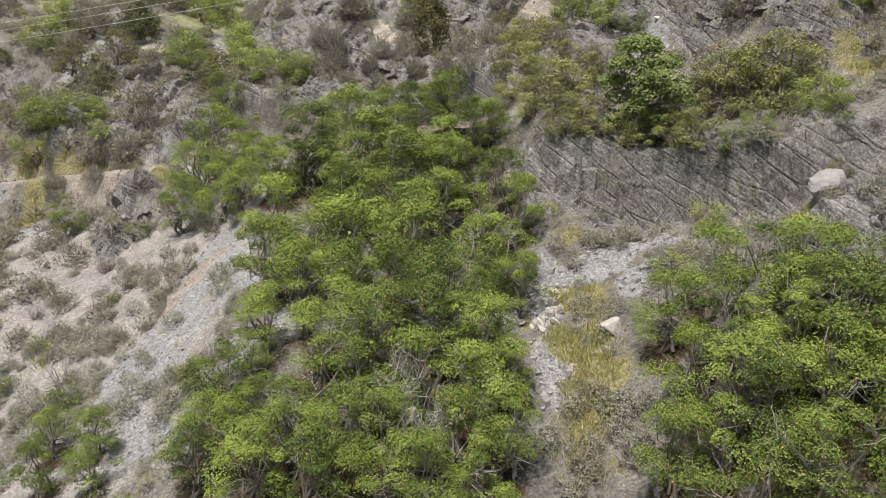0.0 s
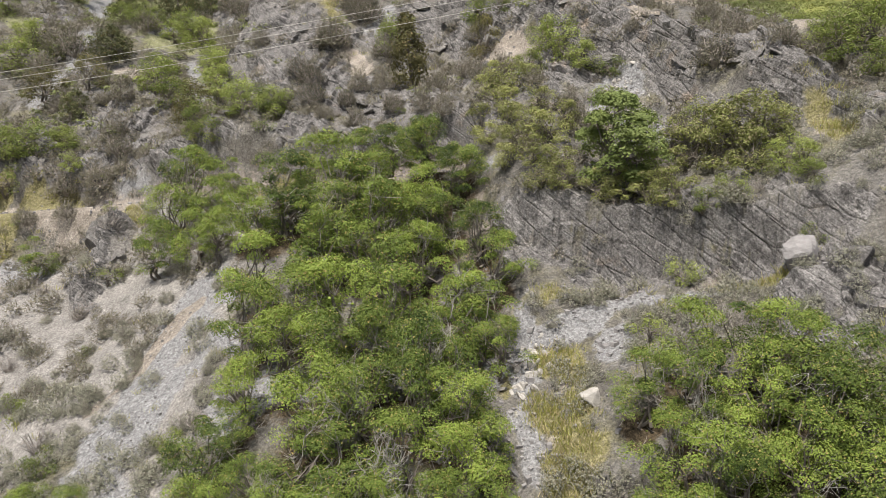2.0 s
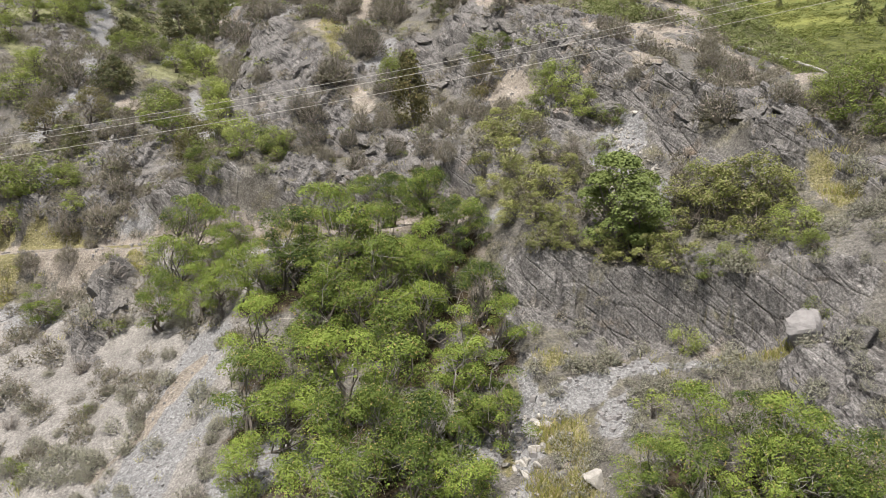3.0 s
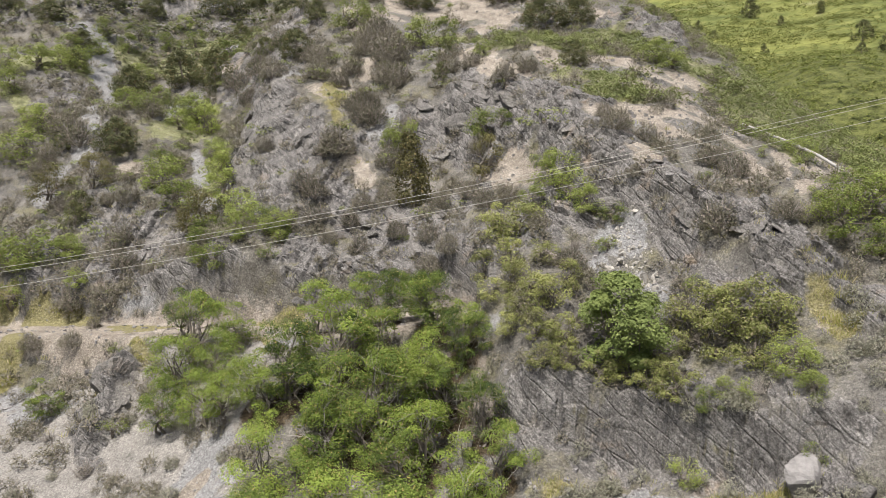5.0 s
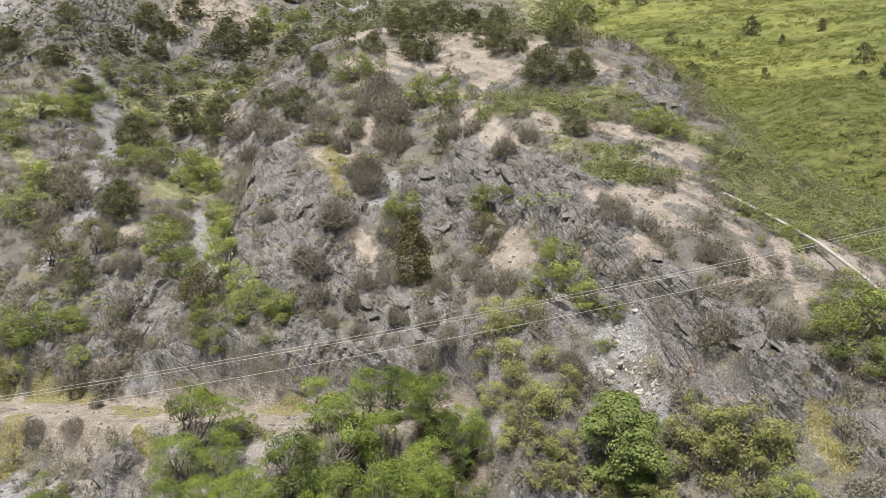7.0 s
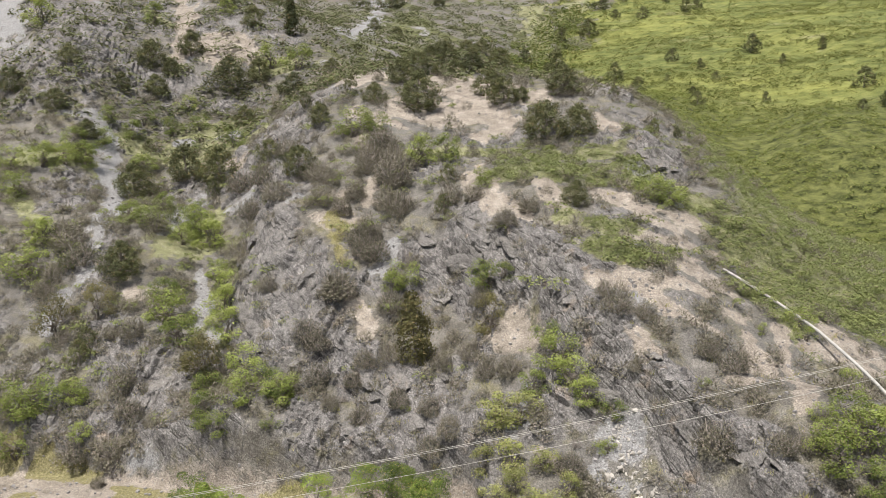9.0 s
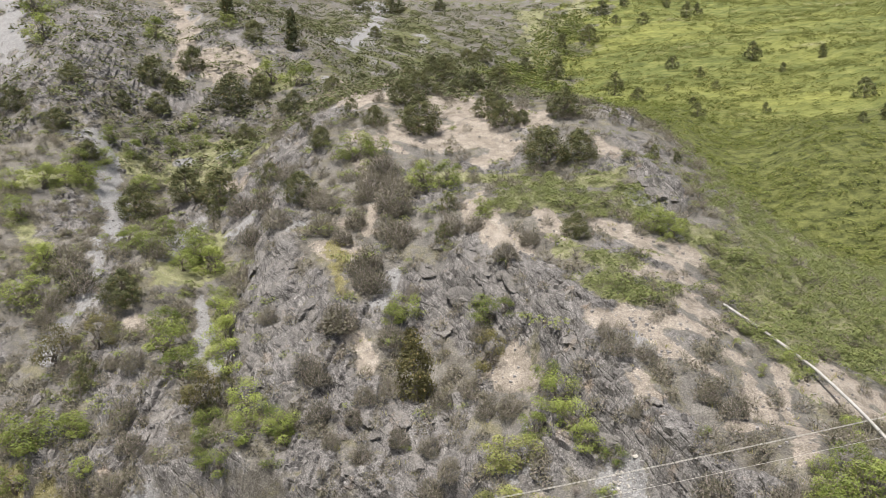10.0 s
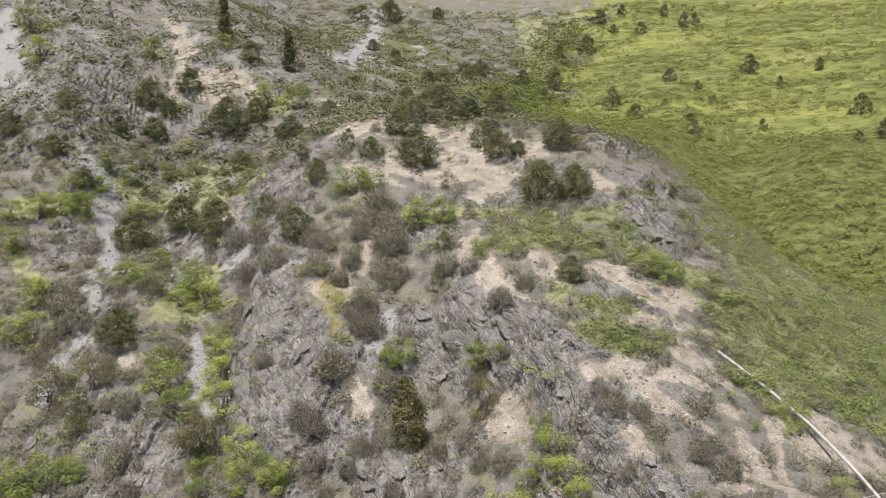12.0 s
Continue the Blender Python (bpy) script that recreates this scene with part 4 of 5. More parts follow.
def tube(points, radii, sides=5):
    """A tapered branch through points."""
    points = np.asarray(points, float)
    along = np.gradient(points, axis=0)
    along /= np.linalg.norm(along, axis=1, keepdims=True) + 1e-9
    ref = np.array([0.31, 0.9, 0.2])
    u = np.cross(along, ref)
    u /= np.linalg.norm(u, axis=1, keepdims=True) + 1e-9
    w = np.cross(along, u)
    ang = np.arange(sides) * 2 * np.pi / sides
    ring = points[:, None] + np.asarray(radii)[:, None, None] * (u[:, None] * np.cos(ang)[None, :, None] + w[:, None] * np.sin(ang)[None, :, None])
    i = np.arange(len(points) * sides).reshape(-1, sides)
    j = np.roll(i, -1, axis=1)
    quads = np.stack([i[:-1], j[:-1], j[1:], i[1:]], -1).reshape(-1, 4)
    return ring.reshape(-1, 3), quads


def joined(pieces):
    verts, quads, at = [], [], 0
    for v, q in pieces:
        verts.append(v)
        quads.append(q + at)
        at += len(v)
    return np.concatenate(verts), np.concatenate(quads)


def crooked(a, b, rng, steps=5, bend=0.12):
    t = np.linspace(0, 1, steps)[:, None]
    p = a + (b - a) * t
    p[1:-1] += rng.normal(0, bend * np.linalg.norm(b - a), (steps - 2, 3))
    return p


def sphere_points(n, rng):
    v = rng.normal(0, 1, (n, 3))
    return v / np.linalg.norm(v, axis=1, keepdims=True)


def clump(centre, radius, n, size, rng, flat=0.8, up=0.25, under=-0.25):
    """Leaves of one clump: a lumpy dome, dense on its upper shell, open below."""
    d = sphere_points(n, rng)
    d[:, 2] = np.where(d[:, 2] < under, -d[:, 2], d[:, 2])
    knots = sphere_points(8, rng)
    lump = 0.74 + 0.32 * np.clip((d @ knots.T).max(1) * 3 - 1.9, 0, 1)
    r = radius * rng.uniform(0.72, 1.04, n) * lump
    p = centre + d * r[:, None] * np.array([1, 1, flat])
    return leaves(p, d + np.array([0, 0, up]), size, 0.66, rng, 0.27)


def broadleaf(name, seed, material, clumps=28, per=165, leaf=0.13, dead=5, spread=0.5, tall=1.0, tuft=0.11, heart=110, under=-0.25):
    """A many-stemmed broadleaf 4 high (scaled when placed): stems, limbs, leaf clumps from the skirts to the top, dead twigs."""
    rng = np.random.default_rng(seed)
    ob = new(name)
    size = 4.0
    lobes = rng.uniform(0.75, 1.15, 7)
    tops = []
    for k in range(clumps):
        a = rng.uniform(0, 2 * np.pi)
        h = rng.uniform(0.0, 1.0) ** 1.05
        r = spread * size * np.sqrt(max(1 - h**2.2, 0.02)) * (0.55 + 0.45 * min(h / 0.4, 1)) * lobes[int(a * 7 / 6.2832) % 7] * rng.uniform(0.55, 1.0)
        tops.append((np.array([r * np.cos(a), r * np.sin(a), size * tall * (0.06 + 0.85 * h)]), rng.uniform(0.75, 1.4) * tuft * size))
    wood, stems = [], []
    for k in range(3):
        a = rng.uniform(0, 2 * np.pi)
        fork = np.array([0.3 * np.cos(a), 0.3 * np.sin(a), size * rng.uniform(0.2, 0.32)])
        wood.append(tube(crooked(np.array([0.1 * np.cos(a), 0.1 * np.sin(a), -0.3]), fork, rng), np.linspace(0.1, 0.07, 5)))
        stems.append(fork)
    part("trunk", quad_mesh("trunk", *joined(wood), BARK), ob, kind="stuff")
    limbs = [tube(crooked(stems[rng.integers(3)], c, rng, 4), np.linspace(0.05, 0.012, 4), 3) for c, r in tops]
    part("branchwork", quad_mesh("branchwork", *joined(limbs), BARK), ob, kind="stuff")
    tufts = [clump(c, r, per, leaf, rng, under=under) for c, r in tops]
    at = rng.uniform(0.02, 0.8, heart)
    turn = rng.uniform(0, 2 * np.pi, heart)
    out = spread * size * 0.6 * np.sqrt(1 - at**2) * np.sqrt(rng.uniform(0.1, 1, heart))
    inner = np.stack([out * np.cos(turn), out * np.sin(turn), size * tall * at], 1)
    tufts.append(leaves(inner, sphere_points(heart, rng), leaf * 1.5, 0.8, rng))
    part("crown", quad_mesh("crown", *joined(tufts), material), ob, kind="stuff")
    if dead:
        twigs = []
        for k in range(dead):
            c, r = tops[rng.integers(len(tops))]
            tip = c * np.array([1.25, 1.25, rng.uniform(0.85, 1.12)]) + rng.normal(0, 0.2, 3)
            line = crooked(c * 0.6, tip, rng, 6, 0.05)
            twigs.append(tube(line, np.linspace(0.022, 0.008, 6), 3))
            for _ in range(10):
                i = rng.integers(2, 6)
                way = (line[i] - line[i - 1]) / (np.linalg.norm(line[i] - line[i - 1]) + 1e-6)
                end = line[i] + (way + rng.normal(0, 0.75, 3)) * rng.uniform(0.25, 0.55)
                twigs.append(tube(crooked(line[i], end, rng, 3, 0.06), np.linspace(0.011, 0.005, 3), 3))
        part("dead_branch", quad_mesh("dead_branch", *joined(twigs), DEADWOOD), ob, "bleached bare grey branches", "stuff")
    return ob


def bare_tree(name, seed):
    """A dead, leafless oak 4 high: stems, forked limbs and a tangle of twigs, all bleached."""
    rng = np.random.default_rng(seed)
    ob = new(name)
    stems, tangle = [], []
    for k in range(3):
        a = rng.uniform(0, 2 * np.pi)
        fork = np.array([0.35 * np.cos(a), 0.35 * np.sin(a), rng.uniform(1.0, 1.6)])
        stems.append(tube(crooked(np.array([0.1 * np.cos(a), 0.1 * np.sin(a), -0.3]), fork, rng), np.linspace(0.08, 0.05, 5)))
        for j in range(5):
            d = sphere_points(1, rng)[0]
            end = fork + np.array([d[0] * 0.9, d[1] * 0.9, 1.1 + abs(d[2]) * 1.2])
            limb = crooked(fork, end, rng, 7, 0.05)
            tangle.append(tube(limb, np.linspace(0.035, 0.01, 7), 4))
            for _ in range(12):
                i = rng.integers(2, 7)
                tip = limb[i] + (sphere_points(1, rng)[0] + np.array([0, 0, 0.25])) * rng.uniform(0.25, 0.6)
                tangle.append(tube(crooked(limb[i], tip, rng, 4, 0.08), np.linspace(0.014, 0.006, 4), 3))
    part("trunk", quad_mesh("trunk", *joined(stems), DEADWOOD), ob, kind="stuff")
    part("twig_tangle", quad_mesh("twig_tangle", *joined(tangle), DEADWOOD), ob, kind="stuff")
    return ob


def conifer(name, seed, material, boughs=130, per=22, leaf=0.2, slim=0.36, pointed=0.5):
    """A juniper or spruce 4 high: a tapered trunk and many uneven sprays."""
    rng = np.random.default_rng(seed)
    ob = new(name)
    size = 4.0
    wood = [tube(crooked(np.array([0, 0, -0.3]), np.array([0, 0, size * 0.85]), rng, 6, 0.02), np.linspace(0.13, 0.02, 6))]
    sprays = []
    lump = rng.uniform(0.72, 1.2, 40)
    for k in range(boughs):
        h = rng.uniform(0.0, 1.0) ** 0.9
        a = rng.uniform(0, 2 * np.pi)
        profile = (1 - h ** (2.4 - 1.5 * pointed)) ** (0.6 + 0.4 * pointed) * (0.72 + 0.28 * min(h / 0.25, 1)) * lump[int(a * 8 / 6.2832) % 8 + 8 * int(h * 4.99)]
        r = slim * size * profile * rng.uniform(0.62, 1.05)
        c = np.array([r * np.cos(a), r * np.sin(a), h * size * 0.92 + 0.12])
        if k % 4 == 0:
            wood.append(tube(crooked(np.array([0, 0, c[2] * 0.85]), c, rng, 3, 0.05), np.linspace(0.03, 0.01, 3), 3))
        d = sphere_points(per, rng)
        p = c + d * np.array([0.36, 0.36, 0.4]) * rng.uniform(0.4, 1.1, (per, 1))
        sprays.append(leaves(p, d * 0.7 + np.array([np.cos(a), np.sin(a), 0.4]), leaf, 0.6, rng))
    part("trunk", quad_mesh("trunk", *joined(wood), BARK), ob, kind="stuff")
    part("crown", quad_mesh("crown", *joined(sprays), material), ob, kind="stuff")
    return ob


def low_shrub_pieces(rng, n, leaf, wide=0.6):
    """An open dome of small grey leaves with fine twigs standing out of it, and bare stems, about 1 high."""
    d = sphere_points(n, rng)
    d[:, 2] = np.abs(d[:, 2])
    knots = sphere_points(9, rng)
    knots[:, 2] = np.abs(knots[:, 2])
    lump = 0.7 + 0.42 * np.clip((d @ knots.T).max(1) * 4 - 3, 0, 1)
    p = d * np.array([wide, wide, 0.75]) * (rng.uniform(0.62, 1.0, n) * lump)[:, None]
    some = rng.uniform(0, 1, n) < 0.16
    twigs = blades(p[some] * 0.9, d[some] + np.array([0, 0, 0.4]) + rng.normal(0, 0.4, (some.sum(), 3)), 2.6 * leaf, 0.3 * leaf, rng)
    foliage = joined([leaves(p[~some], d[~some] + np.array([0, 0, 0.35]), leaf, 0.6, rng, 0.42), twigs])
    stems = []
    for k in range(12):
        e = sphere_points(1, rng)[0]
        e[2] = abs(e[2]) + 0.3
        stems.append(tube(crooked(np.array([0, 0, -0.1]), e * np.array([wide, wide, 0.8]) * 0.9, rng, 3, 0.1), [0.03, 0.018, 0.006], 3))
    return foliage, joined(stems)


def low_shrub(name, seed, material, n=900, leaf=0.075):
    rng = np.random.default_rng(seed)
    ob = new(name)
    foliage, stems = low_shrub_pieces(rng, n, leaf)
    part("branchwork", quad_mesh("branchwork", *stems, DRY_TWIG), ob, kind="stuff")
    part("foliage", quad_mesh("foliage", *foliage, material), ob, kind="stuff")
    return ob


def dry_bush(name, seed):
    """A leafless thorny bush of thin forked twigs, about 1 high."""
    rng = np.random.default_rng(seed)
    twigs = []
    for k in range(26):
        e = sphere_points(1, rng)[0]
        e[2] = abs(e[2]) + 0.25
        tip = e * np.array([0.7, 0.7, 0.8]) * rng.uniform(0.7, 1.1)
        line = crooked(np.array([0, 0, -0.1]), tip, rng, 4, 0.1)
        twigs.append(tube(line, [0.022, 0.018, 0.012, 0.005], 3))
        for _ in range(3):
            q = line[rng.integers(1, 4)]
            twigs.append(tube(crooked(q, q + rng.normal(0, 0.22, 3) + np.array([0, 0, 0.1]), rng, 3, 0.1), [0.011, 0.008, 0.004], 3))
    return new(name, quad_mesh(name, *joined(twigs), DRY_TWIG))


def chip_shape(rng):
    """A small sharp stone: a skewed six-sided block."""
    v = np.array([[x, y, z] for x in (-1, 1) for y in (-1, 1) for z in (-1, 1)], float)
    v = v * rng.uniform(0.5, 1.0, v.shape) * rng.uniform(0.45, 1.0, 3) * 0.5
    return v, np.array([[0, 1, 3, 2], [4, 6, 7, 5], [0, 4, 5, 1], [2, 3, 7, 6], [0, 2, 6, 4], [1, 5, 7, 3]])


def planted(x, y, z, size, sink=0.0, lean=4.0, unit=4.0, wide=1.0):
    s = size / unit
    turn = Euler((radians(dice.normal(0, lean)), radians(dice.normal(0, lean)), dice.uniform(0, 6.283)))
    return Matrix.LocRotScale((x, y, z - sink), turn, (s * wide, s * wide, s))


def plant_all(rows, makers, label, category, group, **how):
    """One thing for each row of x, y, size; the first few are built, the others share their meshes."""
    kinds = []
    levels = [height(x, y) for x, y, _ in rows]
    for i, (x, y, size) in enumerate(rows):
        if i < len(makers):
            ob = makers[i]()
            kinds.append((ob, list(ob.children)))
        else:
            first, parts = kinds[int(dice.integers(len(kinds)))]
            ob = new(first.name.split(".")[0], first.data)
            for p in parts:
                tagged(part(p.name.split(".")[0], p.data, ob), p.get("label", ""), kind=p.get("kind", ""))
        ob.matrix_basis = planted(x, y, levels[i], size, **how)
        tagged(ob, label, category, group)



oaks = [lambda k=k: broadleaf("scrub_oak", 100 + k, OAK_LEAF, 17, 400, 0.084, 6, 0.46 + 0.03 * (k % 3), tuft=0.155, heart=70) for k in range(6)]
plant_all([(x, y, size * (0.86 if y < 30 else 1.0)) for x, y, size in OAKS_CENTRE + OAKS_BANK + OAKS_LOWER] + OAKS_EAST + OAKS_ROADSIDE, oaks, "bright green scrub oak with grey dead twigs, rooted in the slope", "tree", "scrub oaks on the slope", wide=1.05)
plant_all([(x, y, 0.72 * size) for x, y, size in BARE_OAKS], [lambda k=k: bare_tree("dead_oak", 150 + k) for k in range(4)], "bleached leafless dead oak among the green ones", "tree", "dead oaks")
plant_all(MAPLE, [lambda: broadleaf("maple_tree", 140, MAPLE_LEAF, 30, 520, 0.11, 0, 0.46, 1.0, 0.15, 200)], "dense deep green maple beside pale rubble", "tree", "", wide=1.22)
junipers = [lambda k=k: conifer("juniper", 160 + k, JUNIPER_LEAF, 150, 30, 0.17, 0.44 + 0.06 * (k % 3), 0.02 + 0.12 * (k % 2)) for k in range(5)]
plant_all([(x, y, 0.95 * size) for x, y, size in JUNIPERS + JUNIPERS_UPPER], junipers, "dark olive juniper with a rounded uneven crown on stony ground", "tree", "junipers on the hill", lean=2.0, sink=0.25, wide=1.28)
plant_all(SLIM_JUNIPER, [lambda: conifer("juniper", 166, RUSSET_LEAF, 120, 30, 0.15, 0.23, 0.12)], "slim upright olive-brown juniper on the rocky slope", "tree", "")
plant_all(RUSSET_SHRUBS, [lambda k=k: broadleaf("russet_shrub", 240 + k, RUSSET_LEAF, 16, 150, 0.12, 0, 0.5, 0.95, 0.15, 60, -0.75) for k in range(4)], "olive-brown twiggy shrub in a stony gully", "shrub", "russet shrubs")


def young_weight(k, x, y):
    return (1 - 0.6 * k["rock"]) * (1 - k["soil"]) * (1 - 0.7 * k["scree"]) * (1 - k["meadow"])


spruces = [lambda k=k: conifer("spruce", 190 + k, JUNIPER_LEAF, 130, 14, 0.24, 0.2, 1.0) for k in range(2)]
plant_all(SPRUCES, spruces, "tall narrow dark spruce on the upper slope", "tree", "spruces", lean=1.0)
plant_all(MEADOW_TREES, [lambda k=k: conifer("meadow_juniper", 200 + k, JUNIPER_LEAF, 80, 16, 0.28, 0.38 + 0.12 * k, 0.12) for k in range(3)], "dark juniper standing alone in the green meadow", "tree", "junipers in the meadow", lean=2.0)
shrubs = [lambda k=k: broadleaf("leafy_shrub", 220 + k, SHRUB_LEAF, 15, 165, 0.132, 0, 0.5, 0.8, 0.165, 60, -0.75) for k in range(6)]
plant_all([(x, y, 1.1 * size) for x, y, size in SHRUBS_LOWER + SHRUBS_MIDDLE + SHRUBS_UPPER], shrubs, "spreading leafy green shrub on the slope", "shrub", "leafy shrubs", wide=1.2)
bench = [lambda k=k: broadleaf("bench_shrub", 250 + k, BENCH_LEAF, 15, 150, 0.15, 2, 0.5, 0.85, 0.16, 50, -0.6) for k in range(4)]
plant_all([(x, y, 1.45 * size) for x, y, size in SHRUBS_BENCH], bench, "straggling olive-green shrub above the low cliff", "shrub", "shrubs on the bench", wide=1.15)
bitter = [lambda k=k: low_shrub("bitterbrush", 260 + k, BITTER_LEAF, 1700, 0.058) for k in range(5)]
plant_all([(x, y, 1.12 * size) for x, y, size in BITTERBRUSH_LOWER + BITTERBRUSH_MIDDLE + BITTERBRUSH_UPPER], bitter, "rounded grey-olive bitterbrush rooted among rocks", "shrub", "bitterbrush", unit=1.0, wide=1.0)

# Low grey brush, thinly strewn over the open slope.
def strewn(n, seed, weight, xr=(-0.62, 0.62), yr=(20, 124)):
    """n places over the near slope, kept by weight(kinds, x, y)."""
    rng = np.random.default_rng(seed)
    m = 14 * n
    y = np.exp(rng.uniform(np.log(yr[0] + 10), np.log(yr[1] + 10), m)) - 10
    x = rng.uniform(*xr, m) * (y + 25)
    k = surface_at(x, y)
    keep = rng.uniform(0, 1, m) < weight(k, x, y)
    return x[keep][:n], y[keep][:n], rng


def clear_of_oaks(x, y):
    w = np.ones_like(x)
    for ox, oy, s in OAKS_CENTRE + OAKS_BANK + OAKS_LOWER + OAKS_EAST:
        w = np.minimum(w, np.clip((np.hypot(x - ox, y - oy) - 0.45 * s) / 0.5, 0, 1))
    _, road = with_road(x, y, np.zeros_like(x))
    return w * (road < 0.75)


def brush_weight(k, x, y):
    return (1 - 0.38 * k["rock"]) * (1 - 0.8 * k["soil"]) * (1 - 0.8 * k["scree"]) * (1 - 0.92 * k["green"]) * (1 - k["meadow"]) * clear_of_oaks(x, y) * (1 - 0.5 * np.clip(ribs(x, y) / 0.6, 0, 1))


bx, by, rng = strewn(3200, 61, brush_weight)
sizes = rng.uniform(0.5, 1.3, len(bx)) * (0.8 + by / 160)
order = np.argsort(by)
sages = [lambda k=k: low_shrub("sagebrush", 300 + k, SAGE_LEAF) for k in range(5)]
wx, wy, wr = strewn(150, 63, brush_weight, (-0.6, -0.16), (26, 52))
plant_all([(bx[i], by[i], sizes[i]) for i in order[:120]] + [(x, y, wr.uniform(0.45, 1.05)) for x, y in zip(wx, wy)], sages, "low rounded grey-green sagebrush on gravel", "shrub", "sagebrush", unit=1.0, wide=1.1)


def strew_leaves(rows, forms, turn_rng):
    pieces = []
    for x, y, s in rows:
        v, q = forms[turn_rng.integers(len(forms))]
        a = turn_rng.uniform(0, 6.283)
        c, d = np.cos(a), np.sin(a)
        w = v * s
        pieces.append((np.stack([w[:, 0] * c - w[:, 1] * d + x, w[:, 0] * d + w[:, 1] * c + y, w[:, 2] + height(x, y)], 1), q))
    return joined(pieces)


def stuff(name, rows, forms, seed, material, label, category="shrub"):
    tagged(new(name, quad_mesh(name, *strew_leaves(rows, forms, np.random.default_rng(seed)), material)), label, category, kind="stuff")


near = [low_shrub_pieces(np.random.default_rng(310 + k), 300, 0.1)[0] for k in range(6)]
forms = [low_shrub_pieces(np.random.default_rng(320 + k), 150, 0.13)[0] for k in range(6)]
stuff("slope_brush", [(bx[i], by[i], sizes[i] * 0.85) for i in order[120:900]], near, 70, SAGE_LEAF, "fine-leaved grey-green sagebrush scattered over the slope")
gully_x, gully_y, gully_rng = strewn(520, 66, brush_weight, (-0.62, -0.15), (56, 114))
stuff("upper_brush", [(bx[i], by[i], sizes[i]) for i in order[900:]] + [(x, y, gully_rng.uniform(0.8, 1.8)) for x, y in zip(gully_x, gully_y)], forms, 71, BITTER_LEAF, "grey-olive bitterbrush scattered over the upper slope")
jx, jy, rng = strewn(70, 65, young_weight, (-0.6, 0.1), (62, 230))
plant_all([(x, y, rng.uniform(1.2, 2.6)) for x, y in zip(jx, jy)], [lambda k=k: conifer("young_juniper", 180 + k, JUNIPER_LEAF, 70, 22, 0.22, 0.5, 0.03) for k in range(4)], "low rounded dark olive juniper among the brush", "tree", "young junipers")
dx, dy, rng = strewn(80, 67, lambda k, x, y: (1 - k["soil"]) * (1 - k["meadow"]) * (1 - 0.8 * k["green"]) * clear_of_oaks(x, y))
plant_all([(dx[i], dy[i], rng.uniform(0.6, 1.5)) for i in range(len(dx))], [lambda k=k: dry_bush("dry_bush", 340 + k) for k in range(4)], "bare grey-brown twiggy bush", "shrub", "dry bushes", unit=1.0)


def green_weight(k, x, y):
    return np.clip(k["green"] + 0.05 + 0.3 * np.clip((y - 50) / 30, 0, 1) + 0.25 * (x < -0.15 * (y + 25)) * (y > 56), 0, 1) * (1 - 0.8 * k["soil"]) * (1 - 0.5 * k["rock"]) * (1 - 0.8 * k["scree"]) * (1 - k["meadow"]) * clear_of_oaks(x, y)


gx, gy2, rng = strewn(1650, 83, green_weight)
order = np.argsort(gy2)
sizes = rng.uniform(0.8, 2.2, len(gx))
plant_all([(gx[i], gy2[i], sizes[i]) for i in order[:95]], [lambda k=k: broadleaf("green_bush", 360 + k, SHRUB_LEAF, 9, 110, 0.16, 0, 0.6, 0.7, 0.19, 30, -0.75) for k in range(4)], "low green bush in a thicket", "shrub", "green bushes")
forms = [joined([clump(np.random.default_rng(390 + 7 * k + j).normal(0, 0.35, 3) * np.array([1, 1, 0.3]) + np.array([0, 0, 0.35]), 0.4, 30, 0.13, np.random.default_rng(390 + 7 * k + j), 0.6, 0.6) for j in range(4)]) for k in range(6)]
stuff("upper_thicket", [(gx[i], gy2[i], sizes[i] * 0.8) for i in order[95:]], forms, 85, SCRUB_LEAF, "low olive-green bushes over the upper slope")

# The low carpet of green brush on the east flank.
ey = np.exp(np.random.default_rng(86).uniform(np.log(46), np.log(120), 30000))
ex = np.random.default_rng(87).uniform(-0.05, 0.66, len(ey)) * (ey + 25)
kind = surface_at(ex, ey)
keep = np.random.default_rng(88).uniform(0, 1, len(ey)) < np.clip(kind["green"] + 0.3 * kind["meadow"], 0, 1) * (1 - kind["soil"]) * (0.25 + 0.75 * (fbm(np.stack([ex / 6, ey / 6, 0 * ex], -1), 3, 0.5, 89) > 0.40))
forms = [clump(np.array([0, 0, 0.15]), 0.5, 30, 0.13, np.random.default_rng(370 + k), 0.5, 0.9) for k in range(6)]
east = np.random.default_rng(90)
stuff("flank_brush", [(x, y, east.uniform(0.5, 1.5)) for x, y in zip(ex[keep][:8500], ey[keep][:8500])], forms, 94, FLANK_LEAF, "low pale green brush covering the east flank")

# Meadow thicket and far brush.
rng = np.random.default_rng(91)
my = np.exp(rng.uniform(np.log(80), np.log(600), 40000))
mx = rng.uniform(0.0, 0.66, len(my)) * (my + 25)
kind = surface_at(mx, my)
keep = rng.uniform(0, 1, len(my)) < kind["meadow"] * (0.35 + 0.65 * (fbm(np.stack([mx / 40, my / 16, 0 * mx], -1), 3, 0.5, 95) > 0.48))
mx, my = mx[keep][:7500], my[keep][:7500]
forms = [clump(np.array([0, 0, 0.2]), 0.9, 30, 0.27, np.random.default_rng(380 + k), 0.5, 0.9) for k in range(6)]
low = my < 215 + 30 * np.sin(mx / 23)
stuff("dark_thicket", [(x, y, rng.uniform(0.6, 1.3) * (0.7 + y / 260)) for x, y in zip(mx[low], my[low])], forms, 96, THICKET_LEAF, "dense dark green thicket at the meadow's foot")
